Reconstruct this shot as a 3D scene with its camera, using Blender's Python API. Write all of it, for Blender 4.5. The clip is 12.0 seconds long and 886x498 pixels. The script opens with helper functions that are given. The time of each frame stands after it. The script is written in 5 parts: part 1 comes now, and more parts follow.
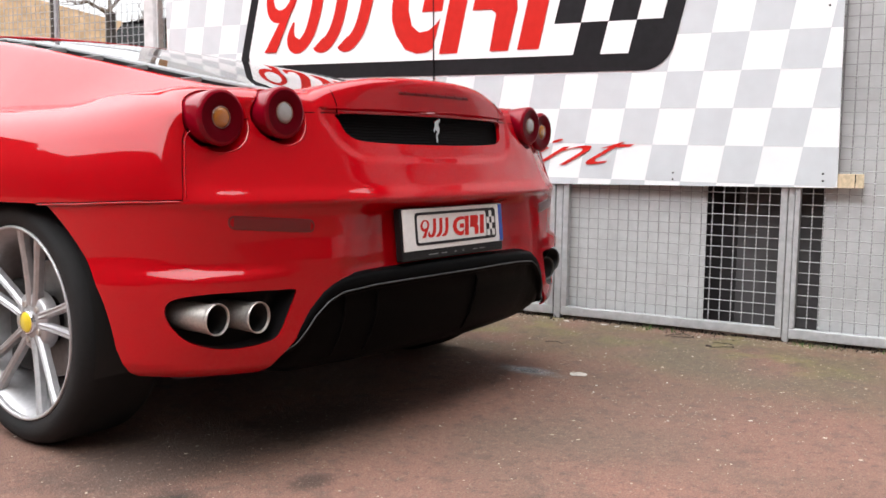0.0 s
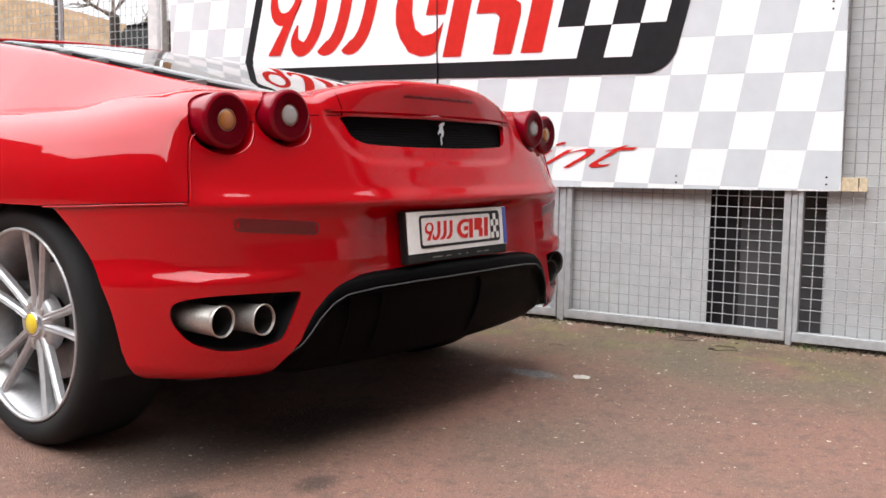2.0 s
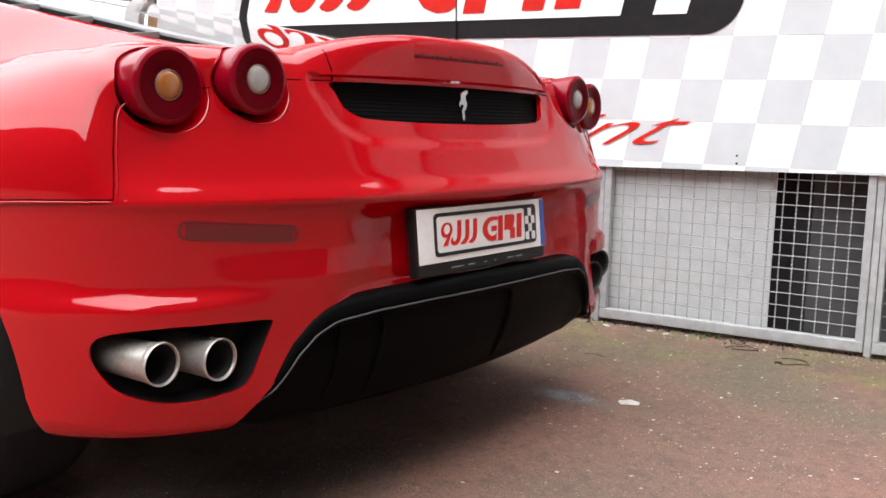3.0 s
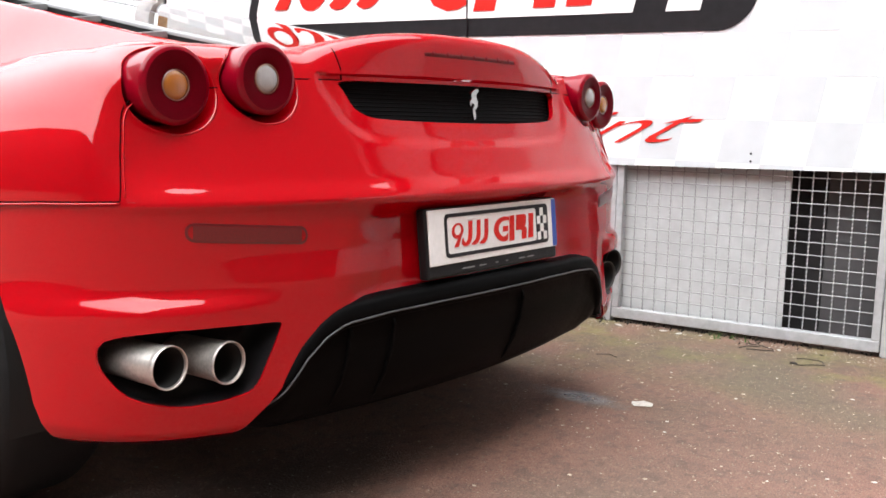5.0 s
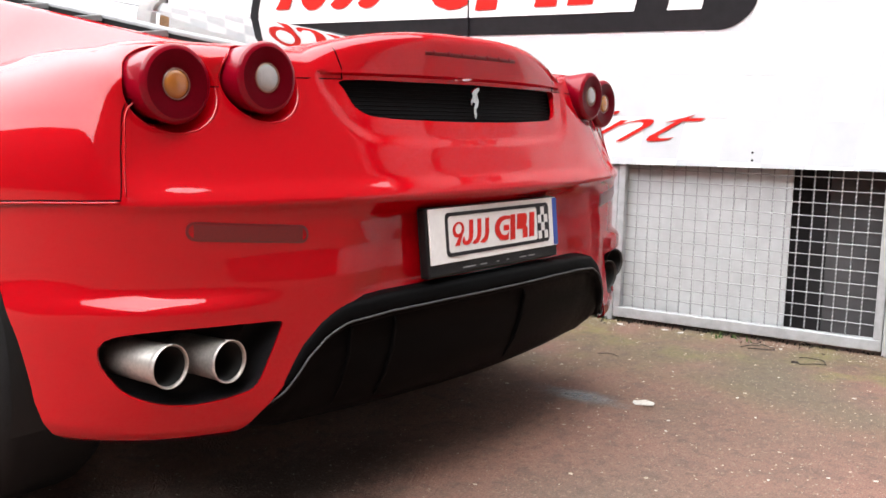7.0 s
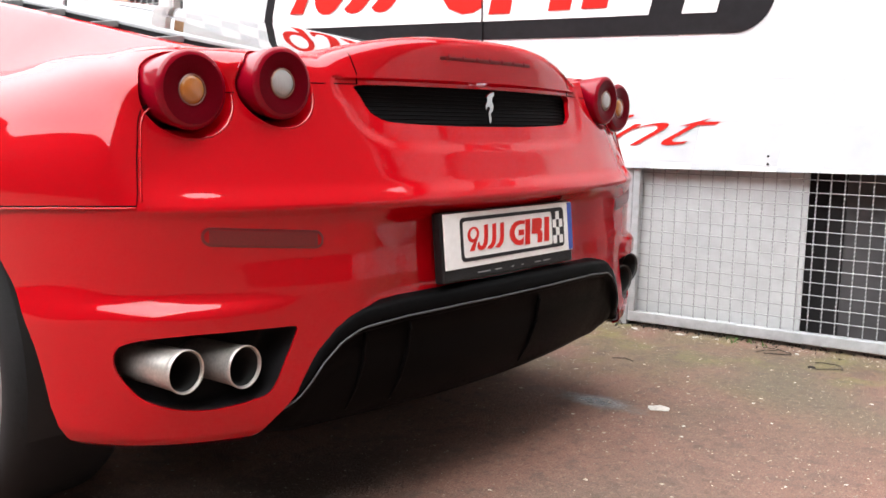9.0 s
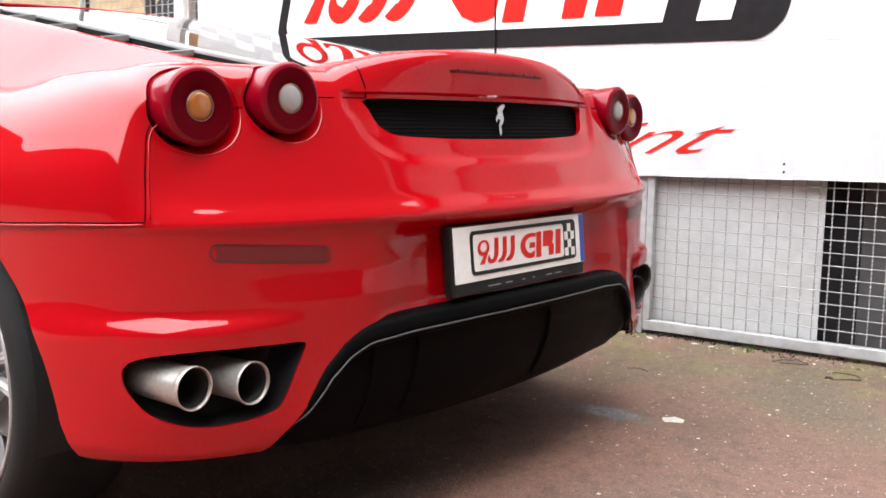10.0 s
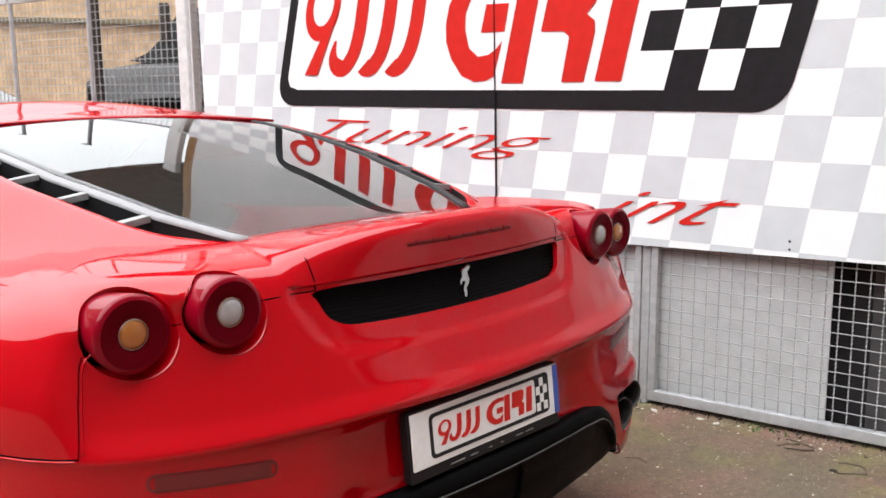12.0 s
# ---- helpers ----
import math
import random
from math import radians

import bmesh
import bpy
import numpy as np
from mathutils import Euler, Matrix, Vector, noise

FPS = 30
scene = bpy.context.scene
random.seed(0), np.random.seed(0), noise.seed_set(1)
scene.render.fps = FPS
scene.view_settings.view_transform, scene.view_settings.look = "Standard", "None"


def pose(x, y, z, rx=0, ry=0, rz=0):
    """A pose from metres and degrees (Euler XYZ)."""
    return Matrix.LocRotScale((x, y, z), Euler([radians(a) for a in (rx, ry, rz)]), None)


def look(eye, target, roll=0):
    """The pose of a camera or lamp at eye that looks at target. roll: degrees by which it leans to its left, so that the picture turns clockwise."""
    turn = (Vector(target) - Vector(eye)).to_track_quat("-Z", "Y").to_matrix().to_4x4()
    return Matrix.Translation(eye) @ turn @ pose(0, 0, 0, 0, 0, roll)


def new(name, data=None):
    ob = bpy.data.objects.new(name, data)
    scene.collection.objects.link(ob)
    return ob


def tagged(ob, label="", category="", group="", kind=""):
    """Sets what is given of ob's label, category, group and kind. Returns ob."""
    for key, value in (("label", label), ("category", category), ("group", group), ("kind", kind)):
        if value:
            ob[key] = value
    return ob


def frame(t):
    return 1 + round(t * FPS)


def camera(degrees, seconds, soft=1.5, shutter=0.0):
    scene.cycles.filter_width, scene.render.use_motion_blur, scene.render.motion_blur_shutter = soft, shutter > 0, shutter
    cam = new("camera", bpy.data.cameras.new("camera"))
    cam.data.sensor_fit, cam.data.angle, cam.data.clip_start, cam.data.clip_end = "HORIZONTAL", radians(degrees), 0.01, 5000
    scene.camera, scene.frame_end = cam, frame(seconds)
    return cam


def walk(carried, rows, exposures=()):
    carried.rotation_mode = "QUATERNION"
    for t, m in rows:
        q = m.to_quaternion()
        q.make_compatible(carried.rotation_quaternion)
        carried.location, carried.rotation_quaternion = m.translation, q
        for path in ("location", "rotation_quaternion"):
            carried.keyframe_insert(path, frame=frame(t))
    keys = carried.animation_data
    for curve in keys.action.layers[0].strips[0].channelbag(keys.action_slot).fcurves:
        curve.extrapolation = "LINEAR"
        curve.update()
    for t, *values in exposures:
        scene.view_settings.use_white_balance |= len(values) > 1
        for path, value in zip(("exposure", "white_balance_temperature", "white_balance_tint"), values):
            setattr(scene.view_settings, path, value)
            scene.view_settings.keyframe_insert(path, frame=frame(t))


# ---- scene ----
import collections
from mathutils.bvhtree import BVHTree

cam = camera(51.3, 12.0, soft=1.6)
PATH = [
    (0, (-2.203, -1.625, 0.827), (-0.618, -0.424, 0.615), 0.74),
    (0.5, (-2.206, -1.623, 0.827), (-0.623, -0.419, 0.615), 0.94),
    (1, (-2.210, -1.627, 0.829), (-0.626, -0.424, 0.614), 0.84),
    (1.5, (-2.210, -1.621, 0.825), (-0.624, -0.421, 0.617), 0.77),
    (2, (-2.211, -1.623, 0.827), (-0.628, -0.418, 0.621), 0.83),
    (2.5, (-2.119, -1.576, 0.834), (-0.548, -0.356, 0.623), 0.98),
    (3, (-1.725, -1.229, 0.851), (-0.166, -0.007, 0.574), 1.38),
    (5, (-1.705, -1.214, 0.854), (-0.162, 0.026, 0.572), 1.17),
    (5.5, (-1.703, -1.212, 0.855), (-0.163, 0.033, 0.578), 1.08),
    (6, (-1.703, -1.215, 0.855), (-0.159, 0.025, 0.578), 1.04),
    (6.5, (-1.704, -1.218, 0.854), (-0.162, 0.023, 0.570), 1.15),
    (8.5, (-1.702, -1.208, 0.852), (-0.171, 0.049, 0.575), 0.98),
    (9, (-1.703, -1.210, 0.856), (-0.179, 0.056, 0.579), 1.03),
    (9.5, (-1.702, -1.213, 0.861), (-0.188, 0.065, 0.585), 1.14),
    (10, (-1.684, -1.213, 0.874), (-0.183, 0.082, 0.606), 0.75),
    (10.5, (-1.633, -1.208, 0.927), (-0.172, 0.122, 0.612), 1.23),
    (11, (-1.561, -1.213, 1.036), (-0.128, 0.137, 0.682), 0.77),
    (11.5, (-1.502, -1.236, 1.179), (-0.052, 0.079, 0.771), 0.19),
    (12, (-1.480, -1.250, 1.301), (-0.043, 0.099, 0.961), -0.43),
]
walk(cam, [(r[0], look(*r[1:])) for r in PATH],
     exposures=[(0.0, 1.20), (2.2, 1.20), (3.0, 1.38), (5.0, 1.58), (8.5, 1.66), (10.8, 1.64), (11.5, 1.45), (12.0, 1.20)])

# ---- light: an overcast sky and a very soft sun ----
world = bpy.data.worlds.new("overcast_sky")
world.use_nodes = True
scene.world = world
wn = world.node_tree
sky = wn.nodes.new("ShaderNodeTexSky")
sky.sky_type, sky.sun_disc = "NISHITA", False
sky.sun_elevation, sky.sun_rotation = radians(52), radians(215)
sky.air_density, sky.dust_density, sky.ozone_density = 1.0, 4.0, 1.0
cloud = wn.nodes.new("ShaderNodeMix")
cloud.data_type = "RGBA"
cloud.inputs[0].default_value = 0.8
cloud.inputs[7].default_value = (15.0, 15.1, 15.4, 1)
wn.links.new(sky.outputs[0], cloud.inputs[6])
# a heavy overcast sky is several times brighter overhead than at the horizon
where = wn.nodes.new("ShaderNodeTexCoord")
axes = wn.nodes.new("ShaderNodeSeparateXYZ")
wn.links.new(where.outputs["Generated"], axes.inputs[0])
rise = wn.nodes.new("ShaderNodeMapRange")
rise.inputs[3].default_value, rise.inputs[4].default_value = 0.22, 1.40
wn.links.new(axes.outputs[2], rise.inputs[0])
# and brighter on the side where the sun stands behind the cloud
side = wn.nodes.new("ShaderNodeMath")
side.operation = "MULTIPLY_ADD"
side.inputs[1].default_value, side.inputs[2].default_value = -0.28, 1.0
wn.links.new(axes.outputs[0], side.inputs[0])
glow = wn.nodes.new("ShaderNodeMath")
glow.operation = "MULTIPLY"
wn.links.new(rise.outputs[0], glow.inputs[0])
wn.links.new(side.outputs[0], glow.inputs[1])
dome = wn.nodes.new("ShaderNodeMix")
dome.data_type, dome.blend_type = "RGBA", "MULTIPLY"
dome.inputs[0].default_value = 1
wn.links.new(cloud.outputs[2], dome.inputs[6])
wn.links.new(glow.outputs[0], dome.inputs[7])
back = wn.nodes["Background"]
wn.links.new(dome.outputs[2], back.inputs[0])
back.inputs[1].default_value = 0.15
sun = new("sun", bpy.data.lights.new("sun", "SUN"))
sun.data.energy, sun.data.angle, sun.data.color = 0.5, radians(130), (1.0, 0.97, 0.93)
sun.matrix_world = look((-4, 1, 9), (0, 0, 0))


# ---- materials ----
def material(name, colour, rough=0.5, metal=0.0, grain=0.0, grain_size=40.0, tint=None, blotch=3.0, amount=0.5,
             bump=0.0, bump_size=60.0, coat=0.0, island=0.0, coat_rough=0.03, spec=0.5, coat_ior=1.5):
    """A painted or raw surface: base colour, blotches of a second tint, fine grain and fine relief."""
    m = bpy.data.materials.new(name)
    m.use_nodes = True
    nt = m.node_tree
    b = nt.nodes["Principled BSDF"]
    b.inputs["Base Color"].default_value = (*colour, 1)
    b.inputs["Roughness"].default_value = rough
    b.inputs["Metallic"].default_value = metal
    b.inputs["Coat Weight"].default_value = coat
    b.inputs["Coat Roughness"].default_value = coat_rough
    b.inputs["Coat IOR"].default_value = coat_ior
    b.inputs["Specular IOR Level"].default_value = spec
    tc = nt.nodes.new("ShaderNodeTexCoord")
    socket = None
    if tint:
        n1 = nt.nodes.new("ShaderNodeTexNoise")
        n1.inputs["Scale"].default_value, n1.inputs["Detail"].default_value = blotch, 6
        nt.links.new(tc.outputs["Object"], n1.inputs["Vector"])
        ramp = nt.nodes.new("ShaderNodeValToRGB")
        ramp.color_ramp.elements[0].position, ramp.color_ramp.elements[1].position = 0.5 - 0.22, 0.5 + 0.22
        nt.links.new(n1.outputs["Fac"], ramp.inputs[0])
        scale = nt.nodes.new("ShaderNodeMath")
        scale.operation = "MULTIPLY"
        scale.inputs[1].default_value = amount
        nt.links.new(ramp.outputs[0], scale.inputs[0])
        mx = nt.nodes.new("ShaderNodeMix")
        mx.data_type = "RGBA"
        mx.inputs[6].default_value, mx.inputs[7].default_value = (*colour, 1), (*tint, 1)
        nt.links.new(scale.outputs[0], mx.inputs[0])
        socket = mx.outputs[2]
    if grain:
        n2 = nt.nodes.new("ShaderNodeTexNoise")
        n2.inputs["Scale"].default_value, n2.inputs["Detail"].default_value = grain_size, 4
        nt.links.new(tc.outputs["Object"], n2.inputs["Vector"])
        mr = nt.nodes.new("ShaderNodeMapRange")
        mr.inputs[1].default_value, mr.inputs[2].default_value = 0.3, 0.7
        mr.inputs[3].default_value, mr.inputs[4].default_value = 1 - grain, 1 + grain
        nt.links.new(n2.outputs["Fac"], mr.inputs[0])
        mul = nt.nodes.new("ShaderNodeMix")
        mul.data_type, mul.blend_type = "RGBA", "MULTIPLY"
        mul.inputs[0].default_value = 1
        mul.inputs[6].default_value = (*colour, 1)
        if socket:
            nt.links.new(socket, mul.inputs[6])
        nt.links.new(mr.outputs[0], mul.inputs[7])
        socket = mul.outputs[2]
        rr = nt.nodes.new("ShaderNodeMapRange")
        rr.inputs[1].default_value, rr.inputs[2].default_value = 0.3, 0.7
        rr.inputs[3].default_value, rr.inputs[4].default_value = max(0.02, rough - grain * 0.25), min(1, rough + grain * 0.25)
        nt.links.new(n2.outputs["Fac"], rr.inputs[0])
        nt.links.new(rr.outputs[0], b.inputs["Roughness"])
    if island:
        gi = nt.nodes.new("ShaderNodeNewGeometry")
        mr = nt.nodes.new("ShaderNodeMapRange")
        mr.inputs[3].default_value, mr.inputs[4].default_value = 1 - island, 1 + island
        nt.links.new(gi.outputs["Random Per Island"], mr.inputs[0])
        mul = nt.nodes.new("ShaderNodeMix")
        mul.data_type, mul.blend_type = "RGBA", "MULTIPLY"
        mul.inputs[0].default_value = 1
        mul.inputs[6].default_value = (*colour, 1)
        if socket:
            nt.links.new(socket, mul.inputs[6])
        nt.links.new(mr.outputs[0], mul.inputs[7])
        socket = mul.outputs[2]
    if socket:
        nt.links.new(socket, b.inputs["Base Color"])
    if bump:
        n3 = nt.nodes.new("ShaderNodeTexNoise")
        n3.inputs["Scale"].default_value, n3.inputs["Detail"].default_value = bump_size, 5
        nt.links.new(tc.outputs["Object"], n3.inputs["Vector"])
        bp = nt.nodes.new("ShaderNodeBump")
        bp.inputs["Strength"].default_value, bp.inputs["Distance"].default_value = 1.0, bump
        nt.links.new(n3.outputs["Fac"], bp.inputs["Height"])
        nt.links.new(bp.outputs[0], b.inputs["Normal"])
    return m


def glass(name, colour, rough=0.0, ior=1.45):
    m = bpy.data.materials.new(name)
    m.use_nodes = True
    b = m.node_tree.nodes["Principled BSDF"]
    b.inputs["Base Color"].default_value = (*colour, 1)
    b.inputs["Roughness"].default_value = rough
    b.inputs["Transmission Weight"].default_value = 1.0
    b.inputs["IOR"].default_value = ior
    return m


RED = material("red_car_paint", (0.37, 0.0010, 0.0050), 0.45, spec=0.0, coat=0.76, grain=0.05, grain_size=900, tint=(0.345, 0.0010, 0.0047), blotch=1.5, amount=0.5, coat_rough=0.03, coat_ior=1.54)
LAMP_RED = material("dark_red_lamp_plastic", (0.19, 0.0010, 0.009), 0.3, coat=0.45, coat_rough=0.02, spec=0.03, grain=0.1, grain_size=300)
LAMP_RING = material("smoked_red_lamp_ring", (0.095, 0.0010, 0.005), 0.3, spec=0.03, grain=0.1, grain_size=400)
LENS_RIM = material("dull_lens_rim", (0.30, 0.16, 0.12), 0.35, metal=0.5, grain=0.1)
AMBER = material("amber_lens", (0.36, 0.12, 0.015), 0.15, coat=1.0, grain=0.05, grain_size=60)
CLEAR = material("clear_ribbed_lens", (0.34, 0.33, 0.33), 0.15, coat=1.0, grain=0.05, grain_size=60)
REFLEX = material("red_reflector", (0.119, 0.0021, 0.0042), 0.35, coat=0.4, grain=0.25, grain_size=500)
GRILLE = material("black_grille_mesh", (0.004, 0.004, 0.0043), 0.7, grain=0.3, grain_size=300, spec=0.06)
BLACK = material("black_plastic", (0.009, 0.009, 0.010), 0.45, spec=0.25, grain=0.2, grain_size=200, bump=0.0003, bump_size=800)
DARK = material("dark_underbody", (0.010, 0.010, 0.010), 0.8, grain=0.3, grain_size=20)
DIFFUSER = material("matt_black_diffuser", (0.0032, 0.0032, 0.0034), 0.45, spec=0.025, grain=0.2, grain_size=120, tint=(0.0045, 0.0044, 0.0044), blotch=5)
DIFF_LIP = material("diffuser_edge_highlight", (0.05, 0.05, 0.053), 0.4, spec=0.5, grain=0.15, grain_size=120)
RUBBER = material("tyre_rubber", (0.011, 0.011, 0.012), 0.75, spec=0.25, grain=0.25, grain_size=90, tint=(0.018, 0.017, 0.016), blotch=7, bump=0.0006, bump_size=300)
ALLOY = material("silver_alloy", (0.43, 0.43, 0.445), 0.42, metal=0.55, grain=0.1, grain_size=60, tint=(0.45, 0.44, 0.43), blotch=9, amount=0.5)
STEEL = material("brushed_exhaust_steel", (0.52, 0.50, 0.47), 0.42, metal=0.75, grain=0.15, grain_size=150, tint=(0.42, 0.38, 0.34), blotch=14, amount=0.6)
DISC = material("worn_brake_disc", (0.16, 0.155, 0.15), 0.45, metal=0.6, grain=0.2, grain_size=60)
GAP = material("dark_panel_gap", (0.003, 0.0025, 0.0025), 0.9, spec=0.0)
# copy of the exhaust steel, darkened in colour for the shaded right pipes
SHADED_STEEL = material("shaded_pipe_steel", (0.05, 0.047, 0.044), 0.55, metal=0.4, grain=0.2, grain_size=150)
SOOT = material("soot", (0.008, 0.008, 0.008), 0.9)
CHROME = material("satin_chrome", (0.75, 0.75, 0.77), 0.2, metal=1.0, grain=0.08, grain_size=80)
YELLOW = material("yellow_enamel", (0.75, 0.56, 0.03), 0.3, coat=0.5, grain=0.08)
GREYTRIM = material("grey_metallic_trim", (0.24, 0.24, 0.245), 0.6, spec=0.25, grain=0.1, grain_size=70)
REAR_GLASS = glass("tinted_rear_glass", (0.55, 0.60, 0.58))
PLATE_WHITE = material("white_number_plate", (0.80, 0.80, 0.79), 0.35, grain=0.04, grain_size=70, tint=(0.7, 0.7, 0.69), blotch=8)
REFLEX_DARK = material("dark_red_lamp_strip", (0.17, 0.004, 0.008), 0.3, spec=0.3, grain=0.2, grain_size=300)
BLUE = material("blue_plate_band", (0.03, 0.07, 0.35), 0.35, grain=0.06)
PRINT_RED = material("red_print", (0.58, 0.020, 0.014), 0.45, spec=0.15, grain=0.06, grain_size=25, tint=(0.52, 0.026, 0.02), blotch=2)
PRINT_BLACK = material("black_print", (0.014, 0.013, 0.015), 0.4, spec=0.2, grain=0.15, grain_size=25, tint=(0.022, 0.021, 0.023), blotch=2)
PRINT_WHITE = material("white_print", (0.87, 0.885, 0.895), 0.42, grain=0.03, grain_size=8, tint=(0.80, 0.815, 0.825), blotch=1.2, amount=0.5)
PRINT_GREY = material("pale_grey_print", (0.60, 0.63, 0.655), 0.42, grain=0.04, grain_size=10, tint=(0.565, 0.595, 0.62), blotch=1.5, amount=0.6)
FENCE = material("galvanised_fence_steel", (0.50, 0.51, 0.52), 0.5, metal=0.35, grain=0.12, grain_size=35, tint=(0.40, 0.41, 0.42), blotch=6, amount=0.7)
WIRE = material("galvanised_wire", (0.38, 0.385, 0.39), 0.34, metal=0.6, grain=0.15, grain_size=90, tint=(0.30, 0.30, 0.30), blotch=20)
SHEET = material("grey_metal_sheet", (0.62, 0.63, 0.63), 0.5, grain=0.06, grain_size=20, tint=(0.50, 0.51, 0.51), blotch=2.2, amount=0.7)
TIMBER = material("weathered_brown_timber", (0.36, 0.21, 0.10), 0.8, grain=0.3, grain_size=40, tint=(0.22, 0.14, 0.08), blotch=5)
PALE_POST = material("pale_grey_post_paint", (0.62, 0.63, 0.63), 0.5, grain=0.1, grain_size=30, tint=(0.52, 0.53, 0.53), blotch=5)
POST_GREY = material("dull_grey_post_paint", (0.34, 0.35, 0.37), 0.6, grain=0.15, grain_size=30, tint=(0.27, 0.28, 0.29), blotch=6)
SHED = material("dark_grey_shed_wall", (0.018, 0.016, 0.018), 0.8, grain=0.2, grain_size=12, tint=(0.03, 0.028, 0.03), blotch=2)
DARK_BOARD = material("dark_grey_board", (0.085, 0.082, 0.084), 0.7, grain=0.2, grain_size=12, tint=(0.055, 0.053, 0.055), blotch=3)
WOOD = material("pale_sawn_wood", (0.66, 0.54, 0.37), 0.7, grain=0.2, grain_size=60, tint=(0.56, 0.44, 0.28), blotch=15)
OCHRE = material("weathered_ochre_wall", (0.58, 0.42, 0.26), 0.9, grain=0.25, grain_size=8, tint=(0.42, 0.28, 0.17), blotch=1.2, amount=0.8, bump=0.02, bump_size=9)
# the ledge is set darker than the wall
LEDGE = material("dark_stone_ledge", (0.20, 0.17, 0.11), 0.95, grain=0.3, grain_size=9, tint=(0.11, 0.10, 0.06), blotch=2, amount=0.9)
PLASTER = material("dull_plaster_wall", (0.085, 0.072, 0.062), 0.95, grain=0.2, grain_size=10, tint=(0.065, 0.058, 0.05), blotch=0.5, amount=0.9)
PALE_PLASTER = material("grey_plaster_wall", (0.09, 0.085, 0.078), 0.95, grain=0.2, grain_size=6, tint=(0.085, 0.08, 0.072), blotch=0.6, amount=0.8)
ROOFING = material("dark_roof_sheet", (0.30, 0.30, 0.30), 0.85, grain=0.2, grain_size=10)
BARK = material("grey_brown_bark", (0.11, 0.085, 0.065), 0.9, grain=0.3, grain_size=30)
WHITE_PAINT = material("white_car_paint", (0.78, 0.78, 0.78), 0.3, coat=1.0, grain=0.03)
BLACK_PAINT = material("black_car_paint", (0.006, 0.006, 0.007), 0.5, spec=0.15, coat=0.05, grain=0.1)
DULL_GLASS = material("dull_parked_car_glass", (0.005, 0.006, 0.006), 0.7, spec=0.05, grain=0.1)
DARK_GLASS = material("dark_car_glass", (0.02, 0.024, 0.026), 0.05, spec=1.0, coat=1.0)
PAPER = material("dirty_white_scrap", (0.48, 0.46, 0.42), 0.8, grain=0.2, grain_size=120)
CRUMB = material("pale_litter_crumbs", (0.36, 0.31, 0.25), 0.85, island=0.5)
TWIG = material("dark_twig", (0.035, 0.028, 0.022), 0.85, grain=0.3, grain_size=90)
SHADOW_LITTER = material("dark_shadow_litter", (0.035, 0.026, 0.018), 0.9, island=0.6)
WEED = material("small_green_weed", (0.07, 0.12, 0.03), 0.7, island=0.3)


